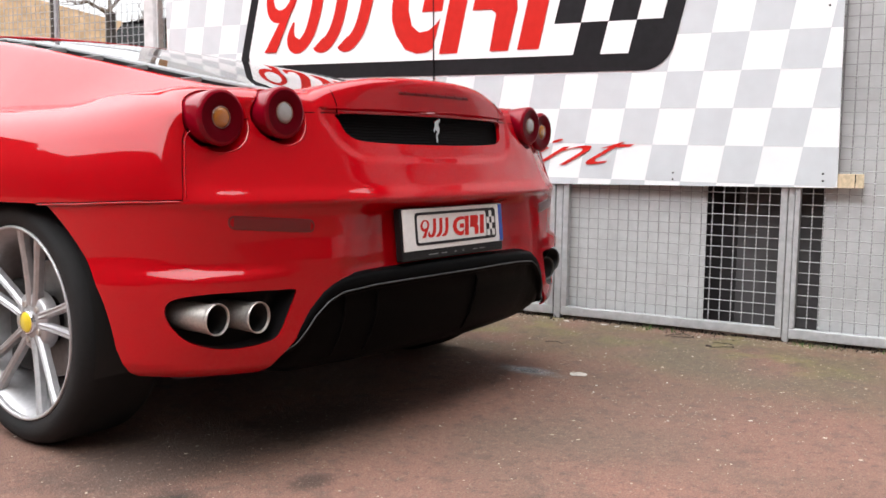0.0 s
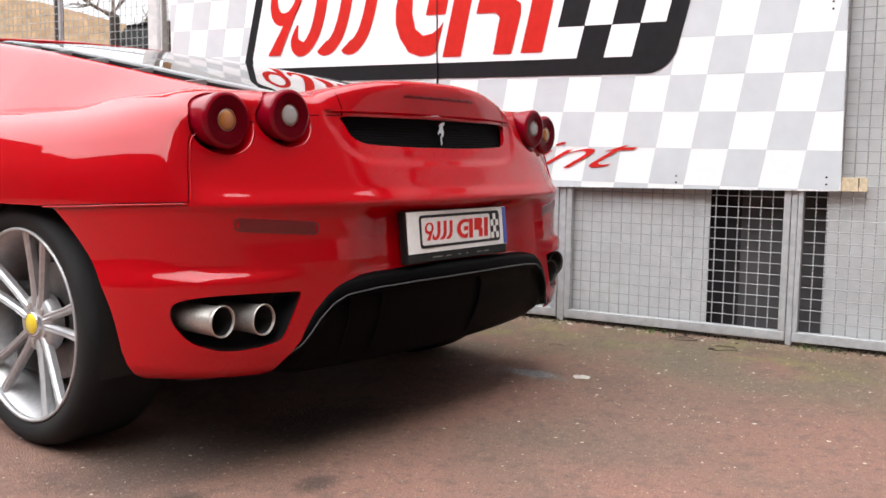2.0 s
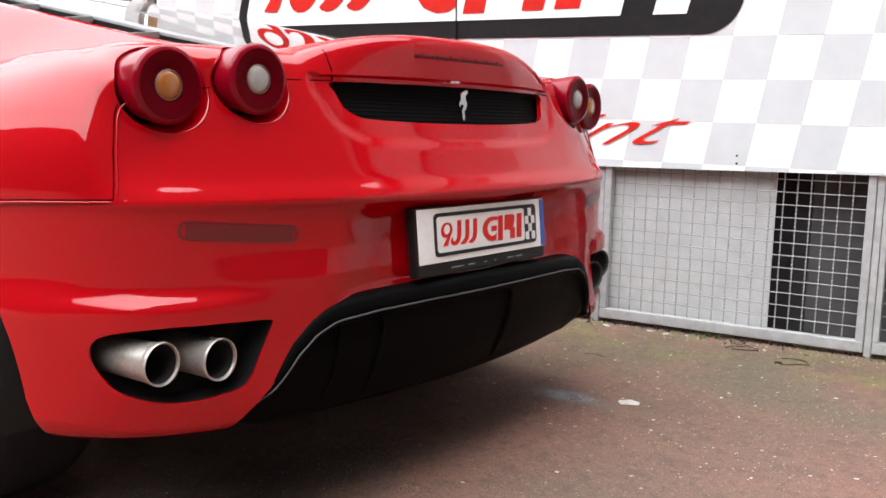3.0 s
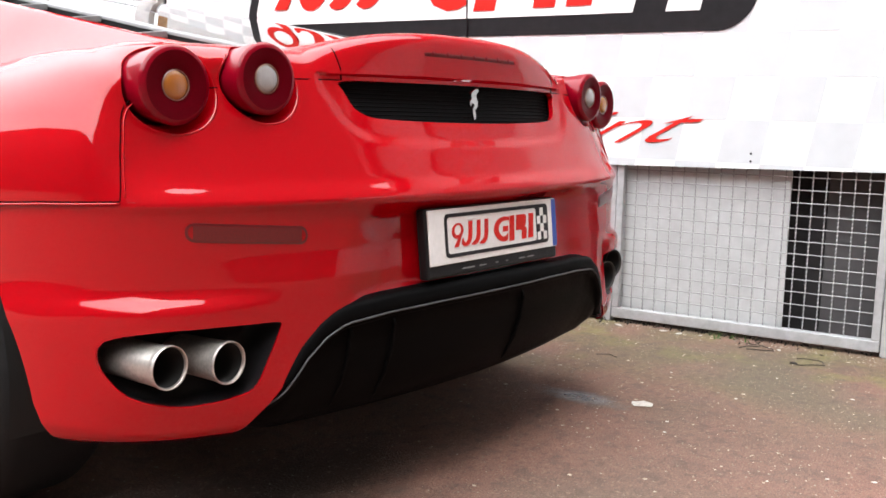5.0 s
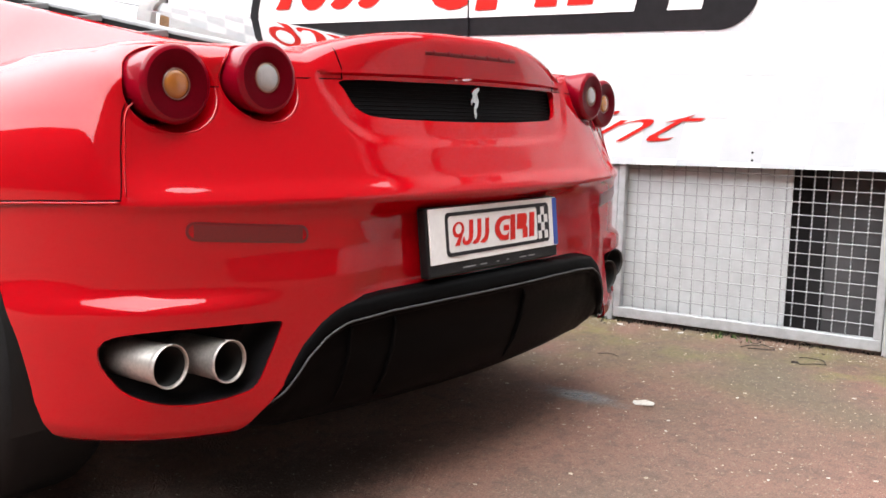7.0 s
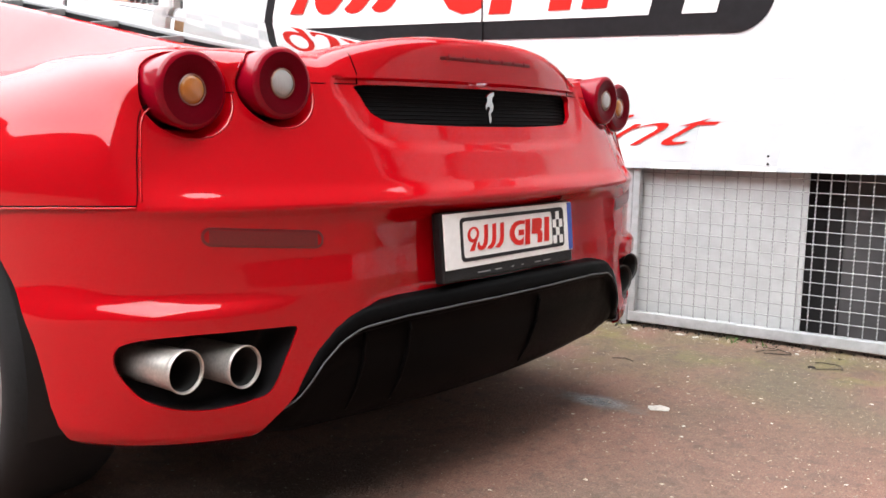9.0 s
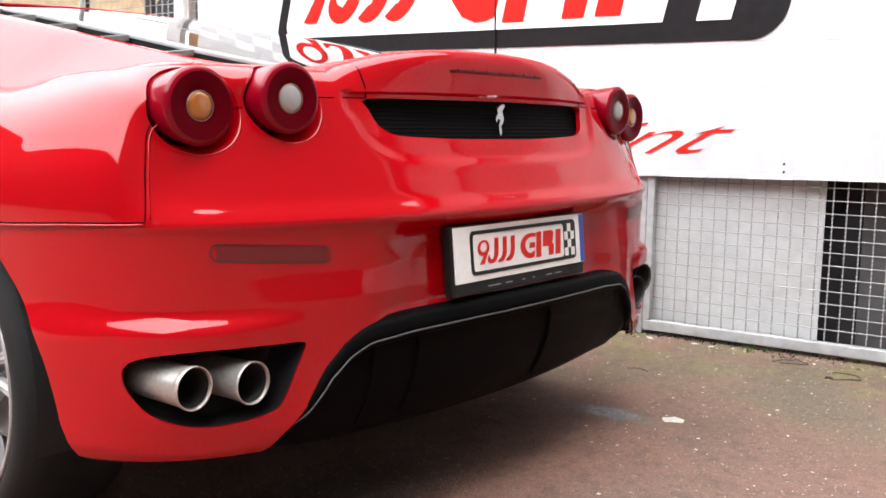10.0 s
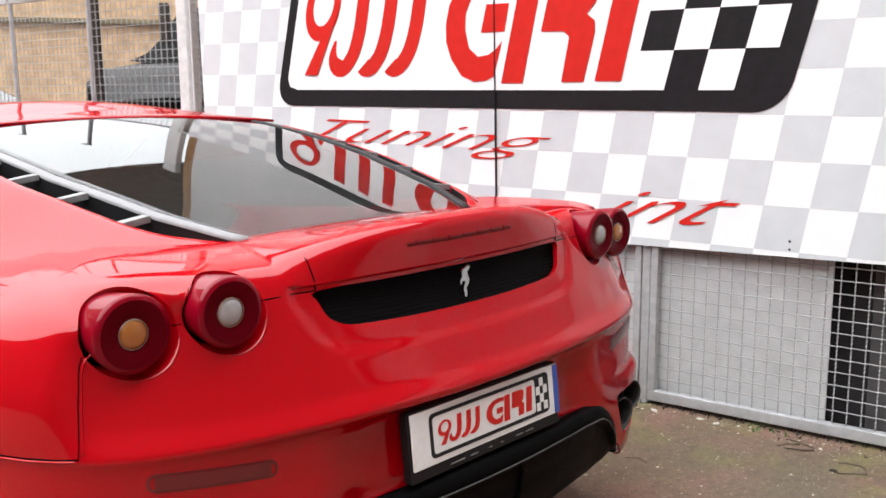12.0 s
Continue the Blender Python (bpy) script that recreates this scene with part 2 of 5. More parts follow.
def asphalt():
    """Worn reddish asphalt with moss along the fence, dark oil marks and bright grit."""
    m = material("worn_red_asphalt", (0.238, 0.118, 0.088), 0.9, grain=0.35, grain_size=210, tint=(0.150, 0.086, 0.064), blotch=1.7, amount=0.9, bump=0.006, bump_size=150)
    nt = m.node_tree
    b = nt.nodes["Principled BSDF"]
    base = b.inputs["Base Color"].links[0].from_socket
    geo = nt.nodes.new("ShaderNodeNewGeometry")

    def calc(op, a, c=None):
        n = nt.nodes.new("ShaderNodeMath")
        n.operation, n.use_clamp = op, op in ("MULTIPLY", "SUBTRACT")
        for k, v in ((0, a), (1, c)):
            if v is None:
                continue
            if isinstance(v, (int, float)):
                n.inputs[k].default_value = v
            else:
                nt.links.new(v, n.inputs[k])
        return n.outputs[0]

    def ramp(v, a, c):
        n = nt.nodes.new("ShaderNodeMapRange")
        n.interpolation_type = "SMOOTHSTEP"
        n.inputs[1].default_value, n.inputs[2].default_value = a, c
        nt.links.new(v, n.inputs[0])
        return n.outputs[0]

    def tex(size, detail=5):
        n = nt.nodes.new("ShaderNodeTexNoise")
        n.inputs["Scale"].default_value, n.inputs["Detail"].default_value = size, detail
        nt.links.new(geo.outputs["Position"], n.inputs["Vector"])
        return n.outputs["Fac"]

    def lay(under, colour, fac):
        n = nt.nodes.new("ShaderNodeMix")
        n.data_type = "RGBA"
        n.inputs[7].default_value = (*colour, 1)
        nt.links.new(under, n.inputs[6])
        nt.links.new(fac, n.inputs[0])
        return n.outputs[2]

    def dist(x, y, sx, sy):
        n = nt.nodes.new("ShaderNodeVectorMath")
        n.operation = "SUBTRACT"
        nt.links.new(geo.outputs["Position"], n.inputs[0])
        n.inputs[1].default_value = (x, y, 0)
        k = nt.nodes.new("ShaderNodeVectorMath")
        k.operation = "MULTIPLY"
        k.inputs[1].default_value = (1 / sx, 1 / sy, 0)
        nt.links.new(n.outputs[0], k.inputs[0])
        q = nt.nodes.new("ShaderNodeVectorMath")
        q.operation = "LENGTH"
        nt.links.new(k.outputs[0], q.inputs[0])
        return q.outputs[1]

    # moss in a band along the fence
    dot = nt.nodes.new("ShaderNodeVectorMath")
    dot.operation = "DOT_PRODUCT"
    dot.inputs[1].default_value = (math_sin, math_cos, 0)
    nt.links.new(geo.outputs["Position"], dot.inputs[0])
    band = calc("MULTIPLY", ramp(dot.outputs["Value"], 0.55, 1.3), 1.0)
    moss = calc("MULTIPLY", band, ramp(tex(2.4), 0.33, 0.62))
    moss = calc("MULTIPLY", moss, 0.82)
    out = lay(base, (0.118, 0.097, 0.050), moss)
    bright = calc("MULTIPLY", ramp(dot.outputs["Value"], 0.95, 1.55), ramp(tex(3.6, 7), 0.50, 0.66))
    out = lay(out, (0.170, 0.150, 0.048), calc("MULTIPLY", bright, 0.75))
    grey = calc("MULTIPLY", ramp(tex(1.1), 0.42, 0.72), calc("MULTIPLY", ramp(dot.outputs["Value"], -1.6, 0.5), 0.6))
    out = lay(out, (0.110, 0.090, 0.066), grey)
    # oil marks, a soot patch that also paints shade under the tail, and a damp patch
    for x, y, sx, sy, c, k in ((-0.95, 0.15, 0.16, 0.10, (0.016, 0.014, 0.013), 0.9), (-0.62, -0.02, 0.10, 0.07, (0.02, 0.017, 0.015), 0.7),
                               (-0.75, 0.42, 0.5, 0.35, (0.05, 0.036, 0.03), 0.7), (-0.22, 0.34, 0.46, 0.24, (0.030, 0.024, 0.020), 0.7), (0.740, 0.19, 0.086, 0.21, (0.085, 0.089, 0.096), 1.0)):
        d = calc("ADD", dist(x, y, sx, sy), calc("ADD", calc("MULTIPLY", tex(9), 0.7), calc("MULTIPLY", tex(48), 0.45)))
        mark_mask = calc("MULTIPLY", ramp(d, 1.5, 0.8), k)
        out = lay(out, c, mark_mask)
    dark = calc("MULTIPLY", ramp(tex(95, 8), 0.52, 0.72), 0.38)
    out = lay(out, (0.050, 0.040, 0.034), dark)
    mottle = calc("MULTIPLY", ramp(tex(34, 9), 0.50, 0.68), 0.34)
    out = lay(out, (0.060, 0.043, 0.034), mottle)
    pale = calc("MULTIPLY", ramp(tex(60, 9), 0.56, 0.72), 0.5)
    out = lay(out, (0.30, 0.20, 0.15), pale)
    grit = calc("MULTIPLY", ramp(tex(170, 2), 0.66, 0.72), 0.9)
    out = lay(out, (0.34, 0.28, 0.22), grit)
    worn = calc("MULTIPLY", ramp(tex(13, 8), 0.50, 0.72), 0.45)
    out = lay(out, (0.085, 0.062, 0.050), worn)
    nt.links.new(out, b.inputs["Base Color"])
    # the damp patch is smoother than the rest
    shine = nt.nodes.new("ShaderNodeMapRange")
    shine.inputs[3].default_value, shine.inputs[4].default_value = 0.9, 0.26
    nt.links.new(mark_mask, shine.inputs[0])
    nt.links.new(shine.outputs[0], b.inputs["Roughness"])
    return m


WALL_TURN = radians(82.46)
math_sin, math_cos = math.sin(WALL_TURN), math.cos(WALL_TURN)
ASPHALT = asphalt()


# ---- mesh helpers ----
def mesh_object(name, verts, faces, mats, parent=None, label="", smooth=True, slots=None):
    me = bpy.data.meshes.new(name)
    me.from_pydata([tuple(map(float, v)) for v in verts], [], faces)
    for m in (mats if isinstance(mats, (list, tuple)) else [mats]):
        me.materials.append(m)
    if slots is not None:
        me.polygons.foreach_set("material_index", slots)
    if smooth:
        me.polygons.foreach_set("use_smooth", [True] * len(me.polygons))
    me.update()
    ob = new(name, me)
    if parent:
        ob.parent = parent
    if label:
        ob["label"] = label
    return ob


def part(name, bm, mat, parent, label="", smooth=False):
    """Links a bmesh as one mesh object under a thing or a part."""
    bmesh.ops.recalc_face_normals(bm, faces=bm.faces)
    me = bpy.data.meshes.new(name)
    bm.to_mesh(me)
    bm.free()
    me.materials.append(mat)
    if smooth:
        me.polygons.foreach_set("use_smooth", [True] * len(me.polygons))
    ob = new(name, me)
    if parent:
        ob.parent = parent
    if label:
        ob["label"] = label
    return ob


def box(bm, lo, hi, bevel=0.0, m=None):
    """A box from corner to corner, with bevelled edges."""
    lo, hi = Vector(lo), Vector(hi)
    r = bmesh.ops.create_cube(bm, size=1.0, matrix=Matrix.Translation((lo + hi) / 2) @ Matrix.Diagonal((*(hi - lo), 1)))
    vs = r["verts"]
    if bevel:
        es = list({e for v in vs for e in v.link_edges})
        r = bmesh.ops.bevel(bm, geom=es, offset=bevel, segments=2, affect="EDGES", profile=0.5)
        vs = list({v for f in r["faces"] for v in f.verts} | {v for v in vs if v.is_valid})
    if m:
        bmesh.ops.transform(bm, matrix=m, verts=vs)


def lathe(bm, profile, m=Matrix(), steps=48, close=False):
    """Turns (radius, height) pairs round the local z axis."""
    rings = []
    for r, h in profile:
        rings.append([bm.verts.new(m @ Vector((r * math.cos(2 * math.pi * k / steps), r * math.sin(2 * math.pi * k / steps), h))) for k in range(steps)])
    pairs = list(zip(rings, rings[1:])) + ([(rings[-1], rings[0])] if close else [])
    for a, b in pairs:
        for k in range(steps):
            bm.faces.new((a[k], a[(k + 1) % steps], b[(k + 1) % steps], b[k]))
    return rings


def tube(bm, pts, radius, sides=8, caps=True):
    """A round bar along points; radius may be one number or one for each point."""
    pts = [Vector(p) for p in pts]
    rad = radius if isinstance(radius, (list, tuple)) else [radius] * len(pts)
    rings = []
    side = None
    for i, p in enumerate(pts):
        d = (pts[min(i + 1, len(pts) - 1)] - pts[max(i - 1, 0)]).normalized()
        if side is None:
            side = d.cross(Vector((0, 0, 1)) if abs(d.z) < 0.9 else Vector((1, 0, 0))).normalized()
        side = (side - d * side.dot(d)).normalized()
        up = d.cross(side)
        rings.append([bm.verts.new(p + rad[i] * (math.cos(2 * math.pi * k / sides) * side + math.sin(2 * math.pi * k / sides) * up)) for k in range(sides)])
    for a, b in zip(rings, rings[1:]):
        for k in range(sides):
            bm.faces.new((a[k], a[(k + 1) % sides], b[(k + 1) % sides], b[k]))
    if caps:
        bm.faces.new(rings[0][::-1])
        bm.faces.new(rings[-1])


def grid(rows):
    """Vertices and quads of an array of rows of points."""
    rows = np.asarray(rows)
    n, m = rows.shape[:2]
    idx = np.arange(n * m).reshape(n, m)
    q = np.stack([idx[:-1, :-1], idx[:-1, 1:], idx[1:, 1:], idx[1:, :-1]], -1).reshape(-1, 4)
    return rows.reshape(-1, 3), [tuple(map(int, f)) for f in q]


def split(verts, faces, value):
    """Cuts faces along value = 0: gives the mesh where value > 0 and the mesh where it is not."""
    verts = [tuple(v) for v in verts]
    out_v = list(verts)
    made = {}

    def cross(a, b):
        key = (min(a, b), max(a, b))
        if key not in made:
            k = min(max(value[a] / (value[a] - value[b]), 0.07), 0.93)
            made[key] = len(out_v)
            out_v.append(tuple(verts[a][i] + k * (verts[b][i] - verts[a][i]) for i in range(3)))
        return made[key]

    keep, cut = [], []
    for f in faces:
        signs = [value[i] > 0 for i in f]
        if all(signs):
            keep.append(f)
        elif not any(signs):
            cut.append(f)
        else:
            for want, pile in ((True, keep), (False, cut)):
                poly = []
                for i, a in enumerate(f):
                    b = f[(i + 1) % len(f)]
                    if signs[i] == want:
                        poly.append(a)
                    if signs[i] != signs[(i + 1) % len(f)]:
                        poly.append(cross(a, b))
                if len(poly) >= 3:
                    pile.append(tuple(poly))

    def tidy(fs):
        used = sorted({i for f in fs for i in f})
        back = {j: i for i, j in enumerate(used)}
        return np.array([out_v[i] for i in used]) if used else np.zeros((0, 3)), [tuple(back[i] for i in f) for f in fs]

    return tidy(keep), tidy(cut)


def shell(ob, thickness, offset=-1.0, sharp=False):
    md = ob.modifiers.new("thickness", "SOLIDIFY")
    md.thickness, md.offset, md.use_even_offset = thickness, offset, False
    if sharp:
        ob.modifiers.new("sharp_edges", "EDGE_SPLIT").split_angle = radians(38)
    return ob


def smooth_curve(pts, count, closed=False):
    """Points spread evenly along a smooth curve through pts."""
    p = np.array(pts, float)
    if closed:
        p = np.vstack([p[-1], p, p[0], p[1]])
    else:
        p = np.vstack([2 * p[0] - p[1], p, 2 * p[-1] - p[-2]])
    out = []
    for a, b, c, d in zip(p, p[1:], p[2:], p[3:]):
        for s in np.linspace(0, 1, 24, endpoint=False):
            out.append(0.5 * (2 * b + (c - a) * s + (2 * a - 5 * b + 4 * c - d) * s * s + (3 * b - 3 * c + d - a) * s ** 3))
    out.append(p[-2])
    out = np.array(out)
    run = np.concatenate([[0], np.cumsum(np.linalg.norm(np.diff(out, axis=0), axis=1))])
    at = np.linspace(0, run[-1], count)
    return np.stack([np.interp(at, run, out[:, k]) for k in range(out.shape[1])], 1)


def ease(x, a, b):
    q = np.clip((np.asarray(x, float) - a) / (b - a), 0, 1)
    return q * q * (3 - 2 * q)


def polygon_field(pts, x, z):
    """Signed distance to a polygon: negative inside."""
    p = np.array(pts, float)
    x, z = np.asarray(x, float), np.asarray(z, float)
    best = np.full(x.shape, 1e9)
    inside = np.zeros(x.shape, bool)
    for (ax, az), (bx, bz) in zip(p, np.roll(p, -1, 0)):
        dx, dz = bx - ax, bz - az
        k = np.clip(((x - ax) * dx + (z - az) * dz) / (dx * dx + dz * dz + 1e-12), 0, 1)
        best = np.minimum(best, np.hypot(x - ax - k * dx, z - az - k * dz))
        hit = ((az > z) != (bz > z)) & (x < (bx - ax) * (z - az) / (bz - az + 1e-12) + ax)
        inside ^= hit
    return np.where(inside, -best, best)


def flat_shape(bm, outline, depth, m=Matrix(), holes=()):
    """A flat plate of an outline in x and z, front face at y = 0, going back by depth."""
    fronts, backs = [], []
    for loop in (outline, *holes):
        f = [bm.verts.new(m @ Vector((x, 0, z))) for x, z in loop]
        b = [bm.verts.new(m @ Vector((x, depth, z))) for x, z in loop]
        fe = [bm.edges.new((f[i], f[(i + 1) % len(f)])) for i in range(len(f))]
        be = [bm.edges.new((b[i], b[(i + 1) % len(b)])) for i in range(len(b))]
        fronts += fe
        backs += be
        for i in range(len(f)):
            j = (i + 1) % len(f)
            bm.faces.new((f[i], f[j], b[j], b[i]))
    bmesh.ops.triangle_fill(bm, use_beauty=True, use_dissolve=False, edges=fronts)
    bmesh.ops.triangle_fill(bm, use_beauty=True, use_dissolve=False, edges=backs)


def round_rect(x0, z0, x1, z1, r, n=6, slant=0.0):
    out = []
    for cx, cz, a in ((x1 - r, z0 + r, -90), (x1 - r, z1 - r, 0), (x0 + r, z1 - r, 90), (x0 + r, z0 + r, 180)):
        for k in range(n + 1):
            t = radians(a + 90 * k / n)
            x, z = cx + r * math.cos(t), cz + r * math.sin(t)
            out.append((x + slant * z, z))
    return out


def stroke(pts, width, ends=None):
    """The outline of a flat brush stroke along points."""
    p = np.array(pts, float)
    w = np.full(len(p), width) if np.isscalar(width) else np.array(width, float)
    d = np.gradient(p, axis=0)
    d /= np.linalg.norm(d, axis=1)[:, None] + 1e-9
    n = np.stack([-d[:, 1], d[:, 0]], 1) * w[:, None] / 2
    return [tuple(q) for q in np.vstack([p + n, (p - n)[::-1]])]


def thing(name, label, category, group="", kind="", m=None):
    ob = tagged(new(name), label, category, group, kind)
    if m is not None:
        ob.matrix_world = m
    return ob


# ---- ground ----
bm = bmesh.new()
R_GROUND = [0, 3, 8, 20, 60, 200, 900]
centre = bm.verts.new((0, 0, 0))
last = None
for r in R_GROUND[1:]:
    ring = [bm.verts.new((r * math.cos(2 * math.pi * k / 48), r * math.sin(2 * math.pi * k / 48), 0)) for k in range(48)]
    for k in range(48):
        j = (k + 1) % 48
        if last is None:
            bm.faces.new((centre, ring[k], ring[j]))
        else:
            bm.faces.new((last[k], ring[k], ring[j], last[j]))
    last = ring
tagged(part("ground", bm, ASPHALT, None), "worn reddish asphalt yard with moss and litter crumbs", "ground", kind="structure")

# ---- fence line: x runs along the fence, y away from the yard, z up ----
WALL = Matrix(((math_cos, math_sin, 0, 1.848 * math_sin), (-math_sin, math_cos, 0, 1.848 * math_cos), (0, 0, 1, 0), (0, 0, 0, 1)))
POSTS = [-6.80, -5.93, -5.05, -4.174, -3.255, -2.30, -1.35, -0.44, 0.650, 1.16, 2.1, 3.05]
TOP = 2.6


def wire_panel(x0, x1, z0, z1, parent):
    """Crimped wires woven at 50 mm, each a bar of its own."""
    nx, nz = int(round((x1 - x0) / 0.05)), int(round((z1 - z0) / 0.05))
    upright, level = None, None
    for i in range(1, nx):
        x = x0 + (x1 - x0) * i / nx
        if upright is None:
            bm = bmesh.new()
            steps = nz * 12
            tube(bm, [(0, 0.0046 * (0, 1, 0, -1)[k % 4], z0 + (z1 - z0) * k / steps) for k in range(steps + 1)], 0.0028, 5)
            ob = part("wire", bm, WIRE, parent, smooth=True)
            upright = ob.data
        else:
            ob = new("wire", upright)
            ob.parent = parent
        ob.location = (x, 0.035, 0)
    for k in range(1, nz):
        z = z0 + (z1 - z0) * k / nz
        if level is None:
            bm = bmesh.new()
            steps = nx * 4
            tube(bm, [(x0 + (x1 - x0) * i / steps, 0.0020 * (0, 1, 0, -1)[i % 4], 0) for i in range(steps + 1)], 0.0022, 6)
            ob = part("wire", bm, WIRE, parent, smooth=True)
            level = ob.data
        else:
            ob = new("wire", level)
            ob.parent = parent
        ob.location = (0, 0.035, z)


def fence_panel(x0, x1, label, TOP=TOP):
    root = thing("wire_fence", label, "fence", "fence panels along the yard", "", WALL)
    w = 0.006 if x1 < -3.2 else 0.022 if x1 > 0.66 else 0.030
    y0, y1 = (0.030, 0.040) if x1 < -3.2 else (0.014, 0.056)
    for name, lo, hi in (("rail", (x0, 0.015, 0.018), (x1, 0.055, 0.062)), ("rail", (x0, 0.015, TOP - 0.04), (x1, 0.055, TOP)),
                         ("stile", (x0, y0, 0.062), (x0 + w, y1, TOP - 0.04)), ("stile", (x1 - w, y0, 0.062), (x1, y1, TOP - 0.04))):
        bm = bmesh.new()
        box(bm, lo, hi, 0.004)
        part(name, bm, FENCE, root)
    wire_panel(x0 + w, x1 - w, 0.062, TOP - 0.04, root)
    return root


for a, b in zip(POSTS, POSTS[1:]):
    if b > -3.2:
        fence_panel(a + (0.015 if a > 0.5 else 0.021), b - (0.015 if b > 0.5 else 0.021), "grey galvanised steel frame with crimped square wire mesh", TOP if b > 0.7 else 1.98)
    else:
        fence_panel(a + 0.016, b - (0.070 if b > -3.3 else 0.016), "grey steel frame with crimped square wire mesh", 1.93)
for k, x in enumerate(POSTS):
    post = thing("fence_post", "square grey galvanised steel fence post on the asphalt", "post", "fence posts", "", WALL)
    half = 0.062 if abs(x + 3.255) < 0.01 else 0.016 if x < -3.3 else 0.013 if x > 0.5 else 0.018
    tall = TOP + 0.03 if x > 0.6 else 1.99 if x > -3.2 else TOP + 0.03
    bm = bmesh.new()
    if x < -3.3:
        tube(bm, [(x, 0.035, 0), (x, 0.035, tall * 0.5), (x, 0.035, tall)], half, 12)
    else:
        box(bm, (x - half, 0.018, 0.0), (x + half, 0.066, tall), 0.004)
    part("shaft", bm, POST_GREY if x < -3.3 else PALE_POST if half > 0.05 else FENCE, post)
    bm = bmesh.new()
    if x > -3.3:
        box(bm, (x - half - 0.004, 0.014, tall), (x + half + 0.004, 0.07, tall + 0.012), 0.003)
    else:
        box(bm, (x - half - 0.07, 0.020, tall), (x + half + 0.004, 0.05, tall + 0.016), 0.005)
    part("cap", bm, FENCE if x > -3.3 else POST_GREY, post)

# a timber post at the end of the sheets
timber = thing("timber_post", "weathered brown timber post at the end of the sheets", "post", m=WALL)
bm = bmesh.new()
box(bm, (-3.185, 0.080, 0.0), (-3.105, 0.130, 3.38), 0.004)
part("post_body", bm, TIMBER, timber)

# sheets behind the mesh, and the dark shed behind them
for x0, x1 in ((-3.09, 0.273), (0.775, 8.5)):
    bm = bmesh.new()
    box(bm, (x0, 0.068, 0.03), (x1, 0.080, 3.38), 0.002)
    s = tagged(part("metal_sheet", bm, SHEET, None), "plain light grey metal sheet behind the wire mesh", "sheet", "sheets behind the fence")
    s.matrix_world = WALL
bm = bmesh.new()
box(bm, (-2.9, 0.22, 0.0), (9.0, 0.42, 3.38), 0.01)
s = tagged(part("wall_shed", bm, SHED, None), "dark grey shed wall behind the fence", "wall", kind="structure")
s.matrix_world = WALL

# one dark panel built as two boards, the tone lighter away from the gap
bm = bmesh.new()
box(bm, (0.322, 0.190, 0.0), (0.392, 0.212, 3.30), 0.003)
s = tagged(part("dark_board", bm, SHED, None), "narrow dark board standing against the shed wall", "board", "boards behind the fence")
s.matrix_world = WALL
bm = bmesh.new()
box(bm, (0.394, 0.180, 0.0), (0.80, 0.212, 3.30), 0.003)
s = tagged(part("dark_board", bm, DARK_BOARD, None), "dark grey board standing against the shed wall", "board", "boards behind the fence")
s.matrix_world = WALL

bm = bmesh.new()
box(bm, (-4.7, -0.05, 3.40), (9.2, 3.4, 3.52), 0.01)
s = tagged(part("roof_shed", bm, ROOFING, None), "dark flat roof overhanging the shed behind the fence", "roof", kind="structure")
s.matrix_world = WALL

# ---- printed banner board ----
TILT = Matrix.Translation((0.3, 0, 1.194)) @ Matrix.Rotation(-0.0145, 4, "Y") @ Matrix.Translation((-0.3, 0, -1.194))
BOARD = WALL @ TILT
B_X0, B_X1, B_Z0, B_Z1 = -3.09, 0.826, 0.683, 2.05
banner = thing("banner", "large printed board with pale grey checks and a black-framed red emblem", "banner", m=BOARD)
bm = bmesh.new()
box(bm, (B_X0, 0.0, B_Z0), (B_X1, 0.006, B_Z1), 0.0)
part("board", bm, PRINT_WHITE, banner)
PRINT_TURN = Matrix.Translation((0.3, 0, 1.2)) @ Matrix.Rotation(0.0145 + 0.007, 4, "Y") @ Matrix.Translation((-0.3, 0, -1.2))
ROW, SLANT = 0.167, 0.165


def column(i):
    """Where a column of checks begins; the outermost ones are narrower."""
    return -2.574 + 0.166 * i if i > 0 else -2.549 + 0.144 * i


def clipped(quad):
    """The part of a check that lies on the board."""
    to = PRINT_TURN
    quad = [((to @ Vector((x, 0, z))).x, (to @ Vector((x, 0, z))).z) for x, z in quad]
    for axis, lim, sign in ((0, B_X0, 1), (0, B_X1, -1), (1, B_Z0, 1), (1, B_Z1, -1)):
        res = []
        for p, q in zip(quad, quad[1:] + quad[:1]):
            vp, vq = (p[axis] - lim) * sign, (q[axis] - lim) * sign
            if vp >= 0:
                res.append(p)
            if vp * vq < 0:
                t = vp / (vp - vq)
                res.append((p[0] + t * (q[0] - p[0]), p[1] + t * (q[1] - p[1])))
        quad = res
        if not quad:
            break
    return quad


for j in range(-4, 6):
    for i in range(-5, 22):
        if (i + j) % 2:
            za, zb = 1.2 + ROW * j, 1.2 + ROW * (j + 1)
            lo, hi = SLANT * ROW * j, SLANT * ROW * (j + 1)
            quad = clipped([(column(i) + lo, za), (column(i + 1) + lo, za), (column(i + 1) + hi, zb), (column(i) + hi, zb)])
            if len(quad) >= 3:
                mesh_object("printed_check", [(x, -0.001, z) for x, z in quad], [tuple(range(len(quad)))], PRINT_GREY, banner, smooth=False)


def banner_shape(name, loops, mat, back, label="", holes=()):
    bm = bmesh.new()
    for loop in loops:
        flat_shape(bm, loop, 0.0015, PRINT_TURN @ Matrix.Translation((0, -back, 0)), holes)
    return part(name, bm, mat, banner, label)


